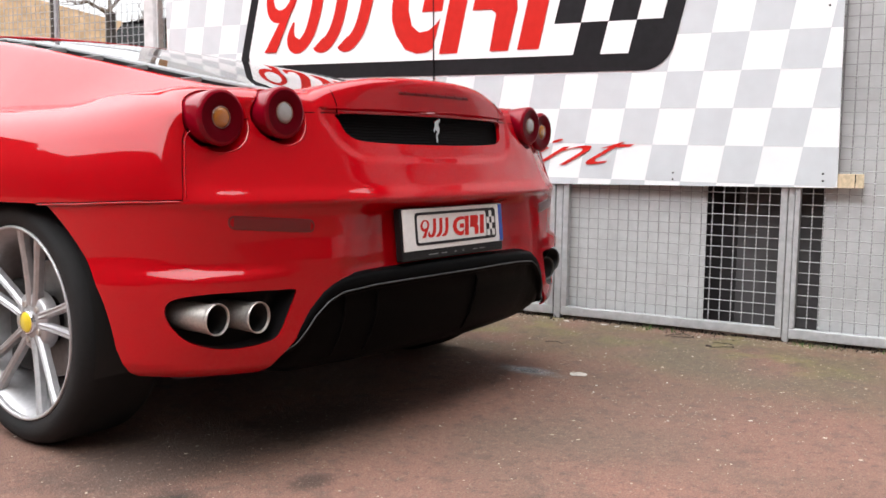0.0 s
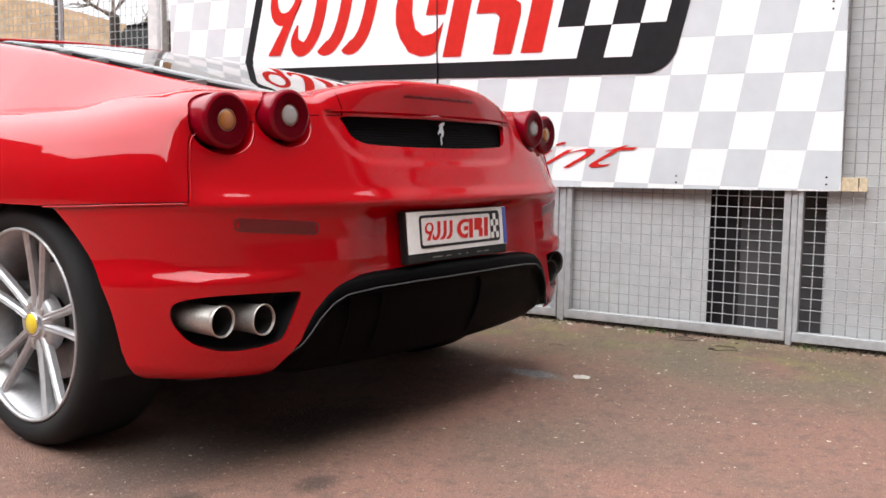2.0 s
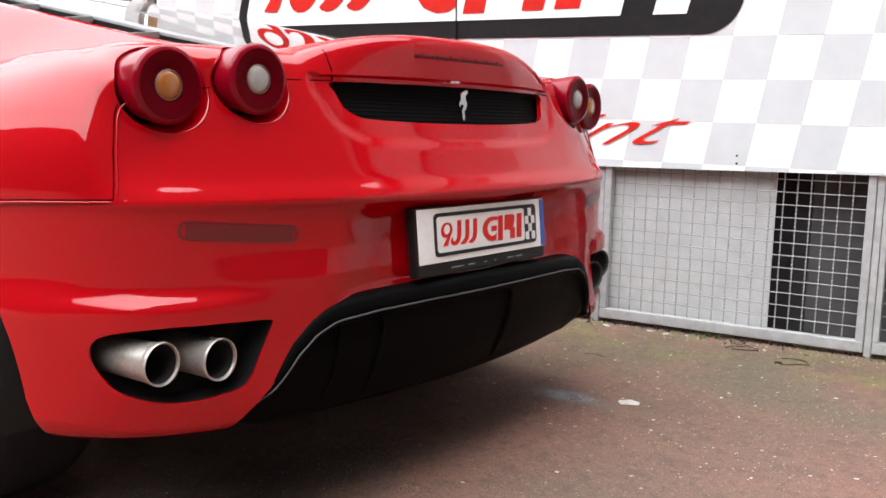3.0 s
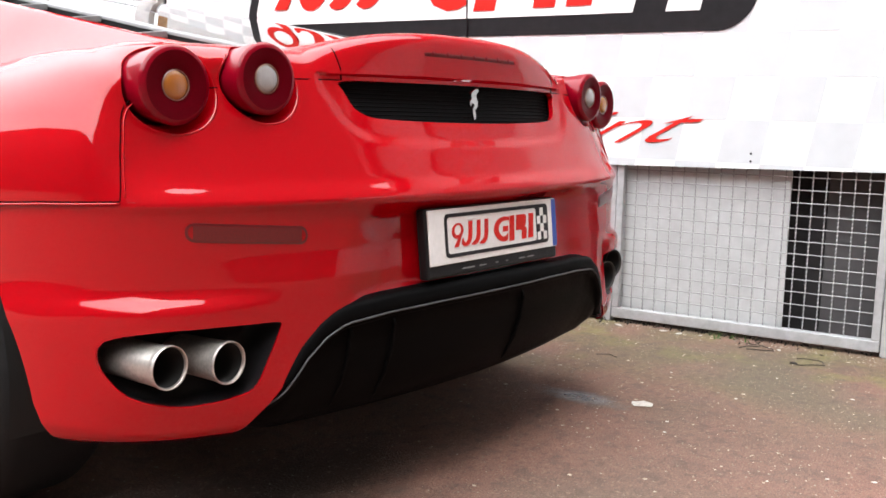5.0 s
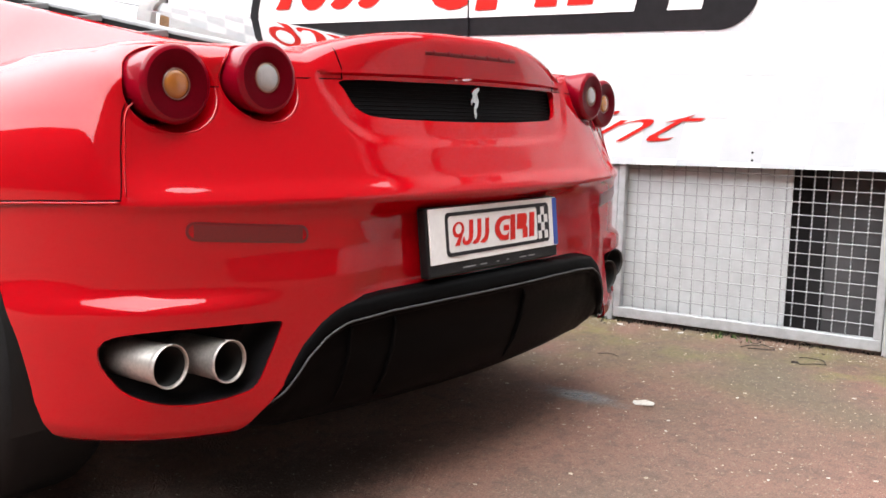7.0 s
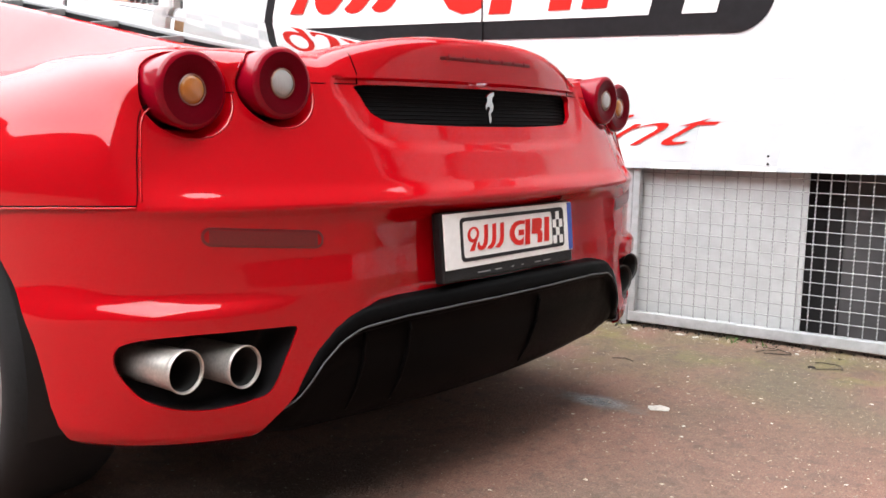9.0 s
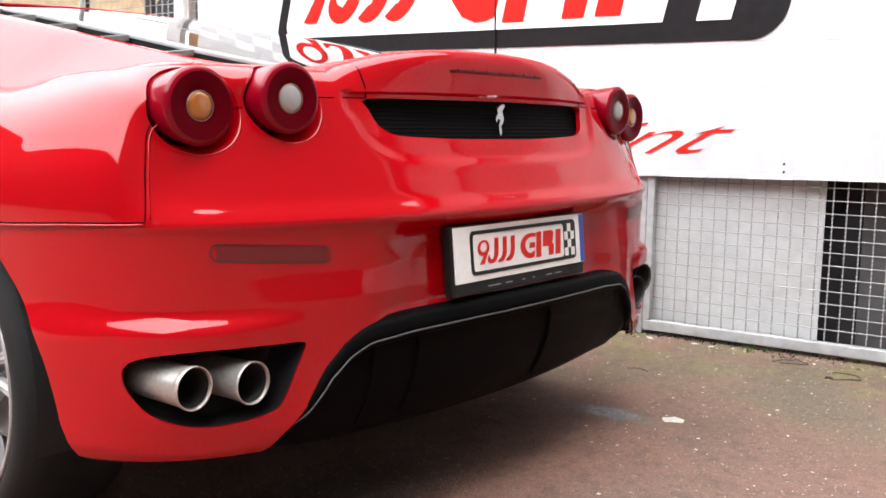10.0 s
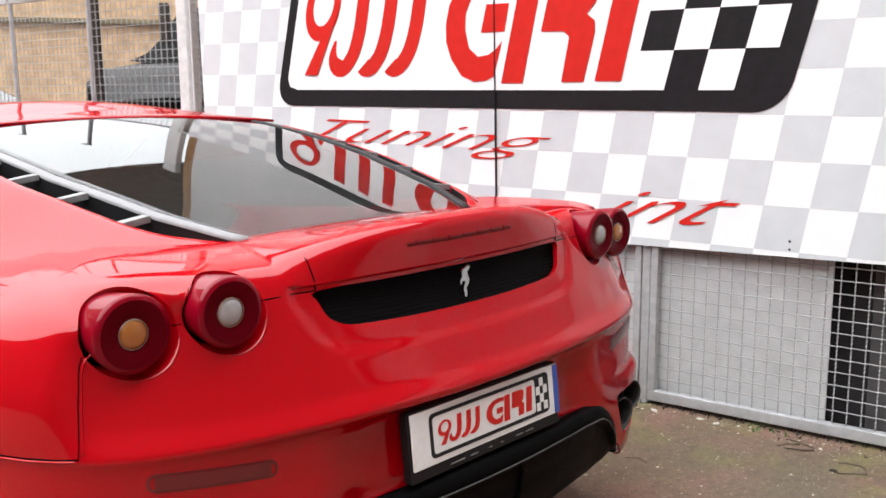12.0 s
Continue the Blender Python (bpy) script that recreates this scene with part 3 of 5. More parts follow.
# emblem: slanted black frame, white field, plain red shapes and a chequered corner
LEAN = 0.235


def leaning(x, z):
    return (x + LEAN * (z - 1.20), z)


def lean_all(loop):
    return [leaning(x, z) for x, z in loop]


banner_shape("emblem_frame", [lean_all(round_rect(-2.515, 1.208, 0.081, 1.985, 0.115, 8))], PRINT_BLACK, 0.004, "black rounded frame")
banner_shape("emblem_field", [lean_all([(-2.375, 1.288), (-0.5405, 1.288), (-0.5405, 1.905), (-2.43, 1.905), (-2.455, 1.88), (-2.455, 1.345), (-2.435, 1.305)])], PRINT_WHITE, 0.007, "white field")
for j, z in enumerate((1.289, 1.442, 1.593, 1.744)):
    for i in range(4):
        if (i + j) % 2 == 0:
            x = -0.540 + 0.138 * i
            w = 0.138 if i < 3 else 0.121
            banner_shape("emblem_check", [lean_all([(x, z), (x + w, z), (x + w, z + 0.151), (x, z + 0.151)])], PRINT_WHITE, 0.007)


def arc(cx, cz, rx, rz, a0, a1, n=22):
    return [(cx + rx * math.cos(radians(a0 + (a1 - a0) * k / n)), cz + rz * math.sin(radians(a0 + (a1 - a0) * k / n))) for k in range(n + 1)]


# the plain red shapes: a ring with a bar, three hooks, an open bow, slanted bars
ring_out, ring_in = arc(-2.279, 1.685, 0.113, 0.158, 0, 345, 26), arc(-2.277, 1.70, 0.068, 0.102, 0, 345, 22)
bm = bmesh.new()
flat_shape(bm, lean_all(ring_out), 0.0015, PRINT_TURN @ Matrix.Translation((0, -0.0100, 0)), [lean_all(ring_in)])
part("emblem_shape", bm, PRINT_RED, banner, "red ring shape")
NINE_TAIL = [(-2.337, 1.361), (-2.250, 1.360), (-2.166, 1.69), (-2.235, 1.60)]
banner_shape("emblem_shape", [lean_all(NINE_TAIL)], PRINT_RED, 0.0122, "red slanted bar")
HOOKS = []
for x, tip in ((-2.018, 1), (-1.847, 0), (-1.680, 0)):
    pts = [(x - 0.008, 1.86), (x - 0.004, 1.71), (x, 1.572), (x - 0.015, 1.465), (x - 0.054, 1.400), (x - 0.092, 1.391)]
    pts += [(x - 0.138, 1.425), (x - 0.149, 1.47), (x - 0.143, 1.526)] if tip else [(x - 0.112, 1.405)]
    HOOKS.append(stroke(smooth_curve(pts, 34), np.interp(np.linspace(0, 1, 34), [0, 0.55, 0.8, 1], [0.074, 0.076, 0.08, 0.012] if tip else [0.074, 0.076, 0.080, 0.082])))
    banner_shape("emblem_shape", [lean_all(HOOKS[-1])], PRINT_RED, 0.0100, "red hook shape")
BOW = [(-1.18, 1.845), (-1.30, 1.862), (-1.40, 1.835), (-1.47, 1.77), (-1.510, 1.66), (-1.510, 1.58), (-1.490, 1.50), (-1.445, 1.425), (-1.371, 1.350), (-1.293, 1.324), (-1.235, 1.329), (-1.199, 1.348)]
BOW += [(-1.193, 1.499), (-1.213, 1.467), (-1.251, 1.440), (-1.303, 1.433), (-1.359, 1.470), (-1.400, 1.552), (-1.413, 1.62), (-1.395, 1.70), (-1.34, 1.76), (-1.25, 1.775), (-1.18, 1.765)]
banner_shape("emblem_shape", [lean_all(BOW)], PRINT_RED, 0.0100, "red open bow shape")
BLOCKS = [[(-1.312, 1.537), (-1.192, 1.537), (-1.197, 1.655), (-1.312, 1.655)], [(-1.154, 1.318), (-1.046, 1.318), (-1.062, 1.865), (-1.165, 1.865)],
          [(-0.860, 1.322), (-0.758, 1.322), (-0.757, 1.52), (-0.770, 1.566), (-0.812, 1.594), (-0.785, 1.64), (-0.775, 1.80), (-0.80, 1.85), (-0.84, 1.865), (-1.01, 1.865), (-1.010, 1.530), (-0.900, 1.528), (-0.870, 1.505)],
          [(-0.707, 1.324), (-0.591, 1.324), (-0.603, 1.865), (-0.715, 1.865)]]
for loop in BLOCKS:
    banner_shape("emblem_shape", [lean_all(loop)], PRINT_RED, 0.0100, "red slanted block shape")
bm = bmesh.new()
box(bm, (-1.1575, -0.0135, B_Z0), (-1.1540, -0.0005, B_Z1))
part("seam", bm, PRINT_BLACK, banner, "dark joint between two boards")
for x in (0.12, 0.768, -1.0, -1.3):
    for z in (0.712, 0.742, 1.45, 1.48):
        bm = bmesh.new()
        lathe(bm, [(0.0, -0.004), (0.004, -0.0035), (0.005, -0.001)], Matrix.Translation((x, 0, z)) @ Matrix.Rotation(radians(-90), 4, "X"), 8)
        part("screw", bm, BLACK, banner)


def lettering(words, size, x, z, shear, parent, mat, label, turn=0.0, back=0.004, width=1.0):
    cu = bpy.data.curves.new("lettering", "FONT")
    cu.body, cu.size, cu.shear, cu.extrude, cu.offset = words, size, shear, 0.0006, -0.0022
    tmp = new("lettering_source", cu)
    dg = bpy.context.evaluated_depsgraph_get()
    me = bpy.data.meshes.new_from_object(tmp.evaluated_get(dg))
    bpy.data.objects.remove(tmp)
    me.materials.clear()
    me.materials.append(mat)
    ob = new("lettering", me)
    ob.parent = parent
    xs = [v.co.x for v in me.vertices]
    squash = width / (max(xs) - min(xs))
    ob.matrix_basis = Matrix.Translation((x, -back, z)) @ Matrix.Rotation(turn, 4, "Y") @ Matrix.Rotation(radians(90), 4, "X") @ Matrix.Diagonal((squash, 1, 1, 1))
    ob["label"] = label
    return ob


lettering("Tuning", 0.165, -2.42, 1.095, 0.75, banner, PRINT_RED, "red slanted word", turn=0.035, width=1.40)
lettering("int", 0.205, -0.735, 0.765, 0.8, banner, PRINT_RED, "end of a red slanted word", turn=-0.03, width=0.63)

batten = thing("wooden_batten", "pale sawn wooden batten holding the board on the fence", "batten", m=BOARD)
bm = bmesh.new()
box(bm, (0.6, 0.0065, 0.682), (0.928, 0.03, 0.742), 0.002)
part("batten_body", bm, WOOD, batten)
for k in range(2):
    bm = bmesh.new()
    box(bm, (0.893 + 0.002 * k, 0.005, 0.684 + 0.02 * k), (0.896 + 0.002 * k, 0.007, 0.74))
    part("crack", bm, TWIG, batten)


# ---- the car: x to its right, y forward, rear bumper near y = 0 ----
car = thing("sports_car", "red mid-engined sports coupe with round tail lamps, parked on the asphalt", "car")

HALF_PLAN = [(0, -0.020), (0.2, -0.012), (0.4, 0.012), (0.555, 0.042), (0.68, 0.082), (0.778, 0.131), (0.848, 0.187), (0.904, 0.288), (0.936, 0.415),
             (0.952, 0.58), (0.960, 0.78), (0.962, 1.0), (0.955, 1.25), (0.925, 1.6), (0.900, 2.1), (0.905, 2.6), (0.925, 3.1), (0.930, 3.5), (0.905, 3.85),
             (0.82, 4.12), (0.64, 4.32), (0.36, 4.44), (0, 4.48)]
dense = smooth_curve([(-0.2, -0.012)] + HALF_PLAN + [(-0.36, 4.44)], 3600)
soft_w = np.exp(-0.5 * (np.arange(-80, 81) / 26.0) ** 2)
soft_w /= soft_w.sum()
dense = np.stack([np.convolve(np.pad(dense[:, k], 80, "reflect", reflect_type="odd"), soft_w, "valid") for k in (0, 1)], 1)
dense = dense[(dense[:, 0] >= 0)]
dense[0, 0] = dense[-1, 0] = 0.0
keep, at = [0], dense[0]
for k, p in enumerate(dense[1:], 1):
    step = 0.010 if p[1] < 1.5 else 0.05
    if np.linalg.norm(p - dense[keep[-1]]) >= step:
        keep.append(k)
half = dense[keep[:-1] + [len(dense) - 1]]
plan = np.vstack([half, (half * (-1, 1))[-2:0:-1]])
nxt, prv = np.roll(plan, -1, 0), np.roll(plan, 1, 0)
tang = nxt - prv
tang /= np.linalg.norm(tang, axis=1)[:, None]
outward = np.stack([tang[:, 1], -tang[:, 0]], 1)
RX, RY = plan[:, 0], plan[:, 1]
rearness = ease(-outward[:, 1], 0.25, 0.85) * (RY < 2)
sideness = 1 - rearness
BELT_Y, BELT_Z = [0, 0.18, 0.31, 0.45, 0.62, 0.9, 2.4, 3.4, 4.2, 4.5], [0.70, 0.702, 0.697, 0.688, 0.680, 0.676, 0.69, 0.67, 0.60, 0.56]
BELT = np.interp(RY, BELT_Y, BELT_Z)


def ring_grid(rows, flip=False):
    """Vertices and quads of closed rings."""
    rows = np.asarray(rows)
    n, m = rows.shape[:2]
    idx = np.arange(n * m).reshape(n, m)
    nx = np.roll(idx, -1, 1)
    q = np.stack([idx[:-1], nx[:-1], nx[1:], idx[1:]], -1).reshape(-1, 4)
    if flip:
        q = q[:, ::-1]
    return rows.reshape(-1, 3), [tuple(map(int, f)) for f in q]


# lower body: bumper and sills
LOW_Z = np.concatenate([np.linspace(0.0, 0.045, 9), np.linspace(0.052, 0.430, 74)])
low_rows = []
for dz in LOW_Z:
    z = 0.70 - dz
    rear = np.interp(z, [.270, .279, .292, .36, .45, .511, .522, .531, .543, .60, .66, .68, .692, .70], [-.026, -.006, .006, .017, .024, .024, .018, .005, .0, .0, .001, .003, .009, .006])
    plain = np.interp(z, [.270, .284, .32, .55, .60, .66, .68, .692, .70], [-.026, -.008, .0, .0, -.006, -.006, -.002, .008, .006])
    ledge = ease(np.abs(RX), 0.56, 0.80)
    rear = plain + (rear - plain) * ledge
    side = np.interp(z, [.270, .282, .305, .55, .66, .70], [-.026, -.008, .0, .0, .002, .002])
    side = side + 0.013 * np.exp(-((RY - 0.33) / 0.16) ** 2) * (1 - ease(z, 0.49, 0.57)) * (RY < 1.2)
    o = rear * rearness + side * sideness
    zz = BELT - dz * (BELT - 0.20) / 0.46
    low_rows.append(np.stack([RX + outward[:, 0] * o, RY + outward[:, 1] * o, np.where(RY < 2, BELT - dz * (BELT - 0.270) / 0.430, zz)], 1))
low_rows = np.array(low_rows)
lx, ly, lz = low_rows[..., 0], low_rows[..., 1], low_rows[..., 2]
low_rows[..., 1] += np.where(ly < .5, .036 * (1 - ease(np.abs(lx) + .25 * (lz - .6), .30, .47)) * ease(lz, .44, .52) * (1 - ease(lz, .655, .688)), 0)
verts, faces = ring_grid(low_rows, True)

EXHAUST_HOLE = smooth_curve([(-.878, .438), (-.866, .467), (-.81, .480), (-.71, .481), (-.645, .479), (-.602, .477), (-.597, .468), (-.622, .410), (-.645, .364), (-.675, .350), (-.768, .341), (-.838, .360), (-.868, .398)], 60, True)
DIFF_HOLE = [(-.700, .245), (-.650, .298), (-.594, .354), (-.551, .424), (-.510, .466), (-.465, .489), (-.36, .500), (-.2, .505), (0, .506)]
DIFF_HOLE += [(-a, b) for a, b in DIFF_HOLE[-2::-1]]
DIFF_HOLE = [tuple(p) for p in smooth_curve(DIFF_HOLE, 80)]


def cut_out(verts, faces, value):
    return split(verts, faces, value)[0]


def largest_piece(verts, faces):
    """The faces of the largest connected piece."""
    root = list(range(len(verts)))

    def find(i):
        while root[i] != i:
            root[i] = root[root[i]]
            i = root[i]
        return i

    for f in faces:
        for i in f[1:]:
            root[find(i)] = find(f[0])
    count = collections.Counter(find(f[0]) for f in faces)
    main = count.most_common(1)[0][0]
    return verts, [f for f in faces if find(f[0]) == main]


for cy in (0.834, 3.455):
    v = np.asarray(verts)
    r = np.hypot(v[:, 1] - cy, v[:, 2] - 0.345) - 0.398 - (np.interp(v[:, 2], [.24, .275, .34, .445, .56, .67, .75], [.155, .140, .106, .083, .05, .022, 0]) * (v[:, 1] < cy) if cy < 1 else 0)
    verts, faces = cut_out(verts, faces, np.where(np.abs(v[:, 0]) > 0.5, r, 1.0))
for sx in (1, -1):
    v = np.asarray(verts)
    f = polygon_field(EXHAUST_HOLE, v[:, 0] * sx, v[:, 2])
    verts, faces = cut_out(verts, faces, np.where(v[:, 1] < 0.5, f, 1.0))
v = np.asarray(verts)
f = polygon_field(DIFF_HOLE, v[:, 0], v[:, 2])
verts, faces = cut_out(verts, faces, np.where(v[:, 1] < 0.5, f, 1.0))
shell(mesh_object("bumper", verts, faces, RED, car), 0.005, -1.0, True)

# upper body: one skin from the belt over shoulders, tail and bonnet
REAR_LIP = [(0, .70), (.006, .712), (.020, .735), (.045, .785), (.071, .84), (.090, .888), (.094, .922), (.095, .965), (.096, 1.003), (.101, 1.022), (.113, 1.033), (.140, 1.036), (.20, 1.028), (.30, 1.012), (.42, .994)]
REAR_LAMP = [(0, .70), (.006, .712), (.018, .735), (.040, .785), (.064, .84), (.084, .888), (.098, .922), (.110, .948), (.124, .965), (.140, .974), (.160, .978), (.185, .981), (.23, .983), (.31, .985), (.42, .986)]
SIDE = [(0, .70), (.000, .712), (.000, .735), (.003, .785), (.013, .84), (.036, .888), (.062, .920), (.088, .938), (.115, .950), (.142, .957), (.172, .961), (.20, .966), (.25, .970), (.32, .974), (.42, .974)]


# each profile is refined between the same knots, so that they blend
def refine(profile, n=8):
    p = np.array(profile)
    t = np.arange(len(p))
    q = np.vstack([2 * p[0] - p[1], p, 2 * p[-1] - p[-2]])
    out = []
    for k in range(len(p) - 1):
        a, b, c, d = q[k:k + 4]
        for s in np.linspace(0, 1, n, endpoint=False):
            out.append(0.5 * (2 * b + (c - a) * s + (2 * a - 5 * b + 4 * c - d) * s * s + (3 * b - 3 * c + d - a) * s ** 3))
    out.append(p[-1])
    return np.array(out)


def relax(p, sigma):
    """Evens out a profile without moving its ends."""
    w = np.exp(-0.5 * (np.arange(-20, 21) / sigma) ** 2)
    w /= w.sum()
    return np.stack([np.convolve(np.pad(p[:, k], 20, "reflect", reflect_type="odd"), w, "valid") for k in (0, 1)], 1)


P_LIP, P_LAMP, P_SIDE = relax(refine(REAR_LIP, 7), 1.2), relax(refine(REAR_LAMP, 7), 2.5), relax(refine(SIDE, 7), 5.0)
rearness_up = ease(-outward[:, 1], 0.48, 0.90) * (RY < 2)
lipness = np.clip(1 - (np.abs(RX) / 0.475) ** 2.8, 0, 1)
height = np.interp(RY, [0, 1.1, 1.7, 2.6, 3.4, 4.0, 4.5], [1.0, 1.0, 0.80, 0.72, 0.62, 0.42, 0.12])
target = np.stack([RX * 0.62, np.clip(RY, 0.78, 3.75)], 1)
inward = target - plan
reach = np.linalg.norm(inward, axis=1)
inward /= reach[:, None]
up_rows = []
for k in range(len(P_LIP)):
    rear = P_LAMP[k] + (P_LIP[k] - P_LAMP[k]) * lipness[:, None]
    dz = rear * rearness_up[:, None] + P_SIDE[k] * (1 - rearness_up)[:, None]
    d = np.minimum(dz[:, 0], reach * (0.6 + 0.4 * k / len(P_LIP)))
    z = BELT + (dz[:, 1] - 0.70) * height
    # a stretch along the true normal first, then towards the middle
    blend = ease(d, 0.02, 0.2)[:, None]
    way = -outward * (1 - blend) + inward * blend
    way /= np.linalg.norm(way, axis=1)[:, None]
    xy = plan + way * d[:, None] + outward * (0.006 * (1 - ease(d, 0, 0.02)))[:, None]
    up_rows.append(np.stack([xy[:, 0], xy[:, 1], z], 1))
inner = up_rows[-1]
for s in (0.35, 0.7, 1.0):
    hub = np.stack([np.zeros(len(RX)), np.clip(RY, 1.0, 3.5), inner[:, 2] - 0.01], 1)
    up_rows.append(inner + (hub - inner) * s)
UP = np.array(up_rows)
SLOT = [(-.384, .922), (-.383, .900), (-.372, .872), (-.345, .855), (-.30, .848), (-.15, .843), (0, .842), (.15, .843), (.30, .848), (.345, .855), (.372, .872), (.383, .900), (.384, .922), (.2, .925), (0, .926), (-.2, .925)]
SLOT = [tuple(p) for p in smooth_curve(SLOT, 110, True)]
# brows above the lamps
for hx, hz, wx, wz, push in ((.800, .925, .050, .042, .026), (.628, .950, .045, .030, .026), (.735, .962, .060, .020, .020), (.575, .972, .050, .018, .012)):
    UP[..., 1] -= np.where(UP[..., 1] < .5, push * np.exp(-((np.abs(UP[..., 0]) - hx) / wx) ** 2 - ((UP[..., 2] - hz) / wz) ** 2), 0)
f = polygon_field(SLOT, UP[..., 0], UP[..., 2])
UP[..., 1] += np.where((UP[..., 1] < .3) & (UP[..., 2] < .935), .006 * (1 - ease(f, .036, .054)), 0)
verts, faces = ring_grid(UP)
LAMPS = [(-.742, .152, .900, .0695, AMBER), (-.581, .104, .917, .0660, CLEAR), (.742, .152, .900, .0695, AMBER), (.581, .104, .917, .0660, CLEAR)]


def lamp_hole(x, z, r):
    """Centre and radius of the opening round a lamp."""
    return x - math.copysign(.010, x), z - .0055, r + .0085


for x, y, z, r, lens in LAMPS:
    v = np.asarray(verts)
    hx, hz, hr = lamp_hole(x, z, r)
    f = ((np.hypot(v[:, 0] - hx, v[:, 2] - hz) / hr) ** 4 + (np.maximum(v[:, 1] - y, 0) / (.132 if lens is AMBER else .120)) ** 4) ** 0.25 - 1
    verts, faces = cut_out(verts, faces, f)
v = np.asarray(verts)
f = polygon_field(SLOT, v[:, 0], v[:, 2])
verts, faces = cut_out(verts, faces, np.where(v[:, 1] < 0.5, f, 1.0))
verts, faces = largest_piece(verts, faces)
shell(mesh_object("body", verts, faces, RED, car), 0.012, -1.0, True)

SKIN = BVHTree.FromPolygons([Vector(map(float, p)) for p in UP.reshape(-1, 3)], ring_grid(UP)[1])
LOW = low_rows
SKIN_LOW = BVHTree.FromPolygons([Vector(map(float, p)) for p in LOW.reshape(-1, 3)], ring_grid(LOW)[1])


def on_rear(x, z, out=0.0, low=False):
    """The place on the tail skin behind x, z."""
    hit = (SKIN_LOW if low else SKIN).ray_cast(Vector((x, -1.0, z)), Vector((0, 1, 0)))
    if hit[0] is None:
        return Vector((x, 0.1, z))
    return hit[0] + hit[1] * (out if hit[1].y < 0 else -out)


def on_top(x, y, out=0.0):
    hit = SKIN.ray_cast(Vector((x, y, 2.0)), Vector((0, 0, -1)))
    return hit[0] + Vector((0, 0, out)) if hit[0] else Vector((x, y, 0.97))


def gap_line(pts, radius=0.0013, name="panel_gap"):
    bm = bmesh.new()
    tube(bm, pts, radius, 6)
    return part(name, bm, GAP, car, smooth=True)


# panel gaps: bumper line round the tail corner, engine lid sides
for sx in (-1, 1):
    ring = [Vector((RX[i] + outward[i, 0] * 0.0060, RY[i] + outward[i, 1] * 0.0060, BELT[i] + 0.0008)) for i in range(len(RX)) if RX[i] * sx > 0 and 0.181 < RY[i] < 0.62]
    ring.sort(key=lambda p: p.y)
    rise = [on_rear(sx * x, z, -.0006) for x, z in ((.786, .8765), (.797, .872), (.807, .864), (.813, .851), (.817, .837), (.822, .81), (.827, .785), (.832, .755), (.837, .728), (.840, .714), (.8415, .706))]
    gap_line(rise + ring, 0.0014)
    edge = [on_rear(sx * x, z, .0004) for x, z in ((.784, .8705), (.793, .8665), (.802, .859), (.808, .848), (.812, .836), (.817, .81), (.822, .785), (.827, .755), (.832, .728), (.834, .717), (.835, .709))]
    bm = bmesh.new()
    tube(bm, edge, 0.0018, 6)
    part("panel_edge", bm, RED, car, "rounded paint edge of the bumper", smooth=True)
    bm = bmesh.new()
    tube(bm, [p + Vector((sx * .0010, 0, -.0038)) for p in ring], 0.0025, 8)
    part("panel_edge", bm, RED, car, "rounded paint edge of the bumper", smooth=True)
    gap_line([on_rear(sx * x, z) for x, z in ((.662, .898), (.655, .8985), (.648, .899))])
    gap_line([on_rear(sx * x, z) for x, z in ((.386, .9235), (.43, .923), (.47, .922), (.505, .921))])
    gap_line([on_rear(sx * x, z) for x, z in ((.386, .9235), (.388, .945), (.391, .962), (.392, .978), (.392, .986))], 0.0015)

# a dark tub under the skin closes the body
tub_rows = []
for s, z in ((0.93, 0.69), (0.93, 0.30), (0.86, 0.20), (0.3, 0.17), (0.0, 0.17)):
    tub_rows.append(np.stack([RX * s, (RY - 2.2) * (s if s > 0.2 else 0.2) * (0.985 if s > 0.9 else 1) + 2.2, np.full(len(RX), z)], 1)[::6])
tub = np.array(tub_rows)
verts, faces = ring_grid(tub)
v = np.asarray(verts)
for cy in (0.808, 3.455):
    v = np.asarray(verts)
    f = np.maximum(np.hypot(v[:, 1] - cy, v[:, 2] - 0.345) - 0.40, 0.62 - np.abs(v[:, 0]))
    verts, faces = cut_out(verts, faces, f + 1e-6)
mesh_object("underbody", verts, faces, DARK, car, smooth=False)
for cy in (0.808, 3.455):
    for sx in (-1, 1):
        bm = bmesh.new()
        m = Matrix.Translation((sx * 0.60, cy, 0.345)) @ Matrix.Rotation(radians(90) * sx, 4, "Y")
        lathe(bm, [(0.0, 0.0), (0.06, 0.0), (0.12, 0.0), (0.18, 0.0), (0.24, 0.0), (0.30, 0.0), (0.345, 0.0), (0.385, 0.0), (0.385, 0.16), (0.385, 0.325)], m, 72)
        bmesh.ops.delete(bm, geom=[f for f in bm.faces if f.calc_center_median().z < 0.24], context="FACES")
        part("wheel_arch_liner", bm, DARK, car, smooth=True)

# the dark grille in the tail slot
bm = bmesh.new()
gp = [[on_rear(x, z) + Vector((0, 0.022, 0)) for x in np.linspace(-.40, .40, 30)] for z in (.835, .86, .89, .915, .932)]
vv = [[bm.verts.new(p) for p in row] for row in gp]
for a, b in zip(vv, vv[1:]):
    for k in range(len(a) - 1):
        bm.faces.new((a[k], a[k + 1], b[k + 1], b[k]))
grille = part("tail_grille", bm, GRILLE, car, "black grille panel", smooth=True)
for k in range(9):
    z = .848 + .0085 * k
    bm = bmesh.new()
    tube(bm, [on_rear(x, z) + Vector((0, 0.0215, 0)) for x in np.linspace(-.385, .385, 24)], 0.0013, 5)
    part("slat", bm, GRILLE, grille, smooth=True)
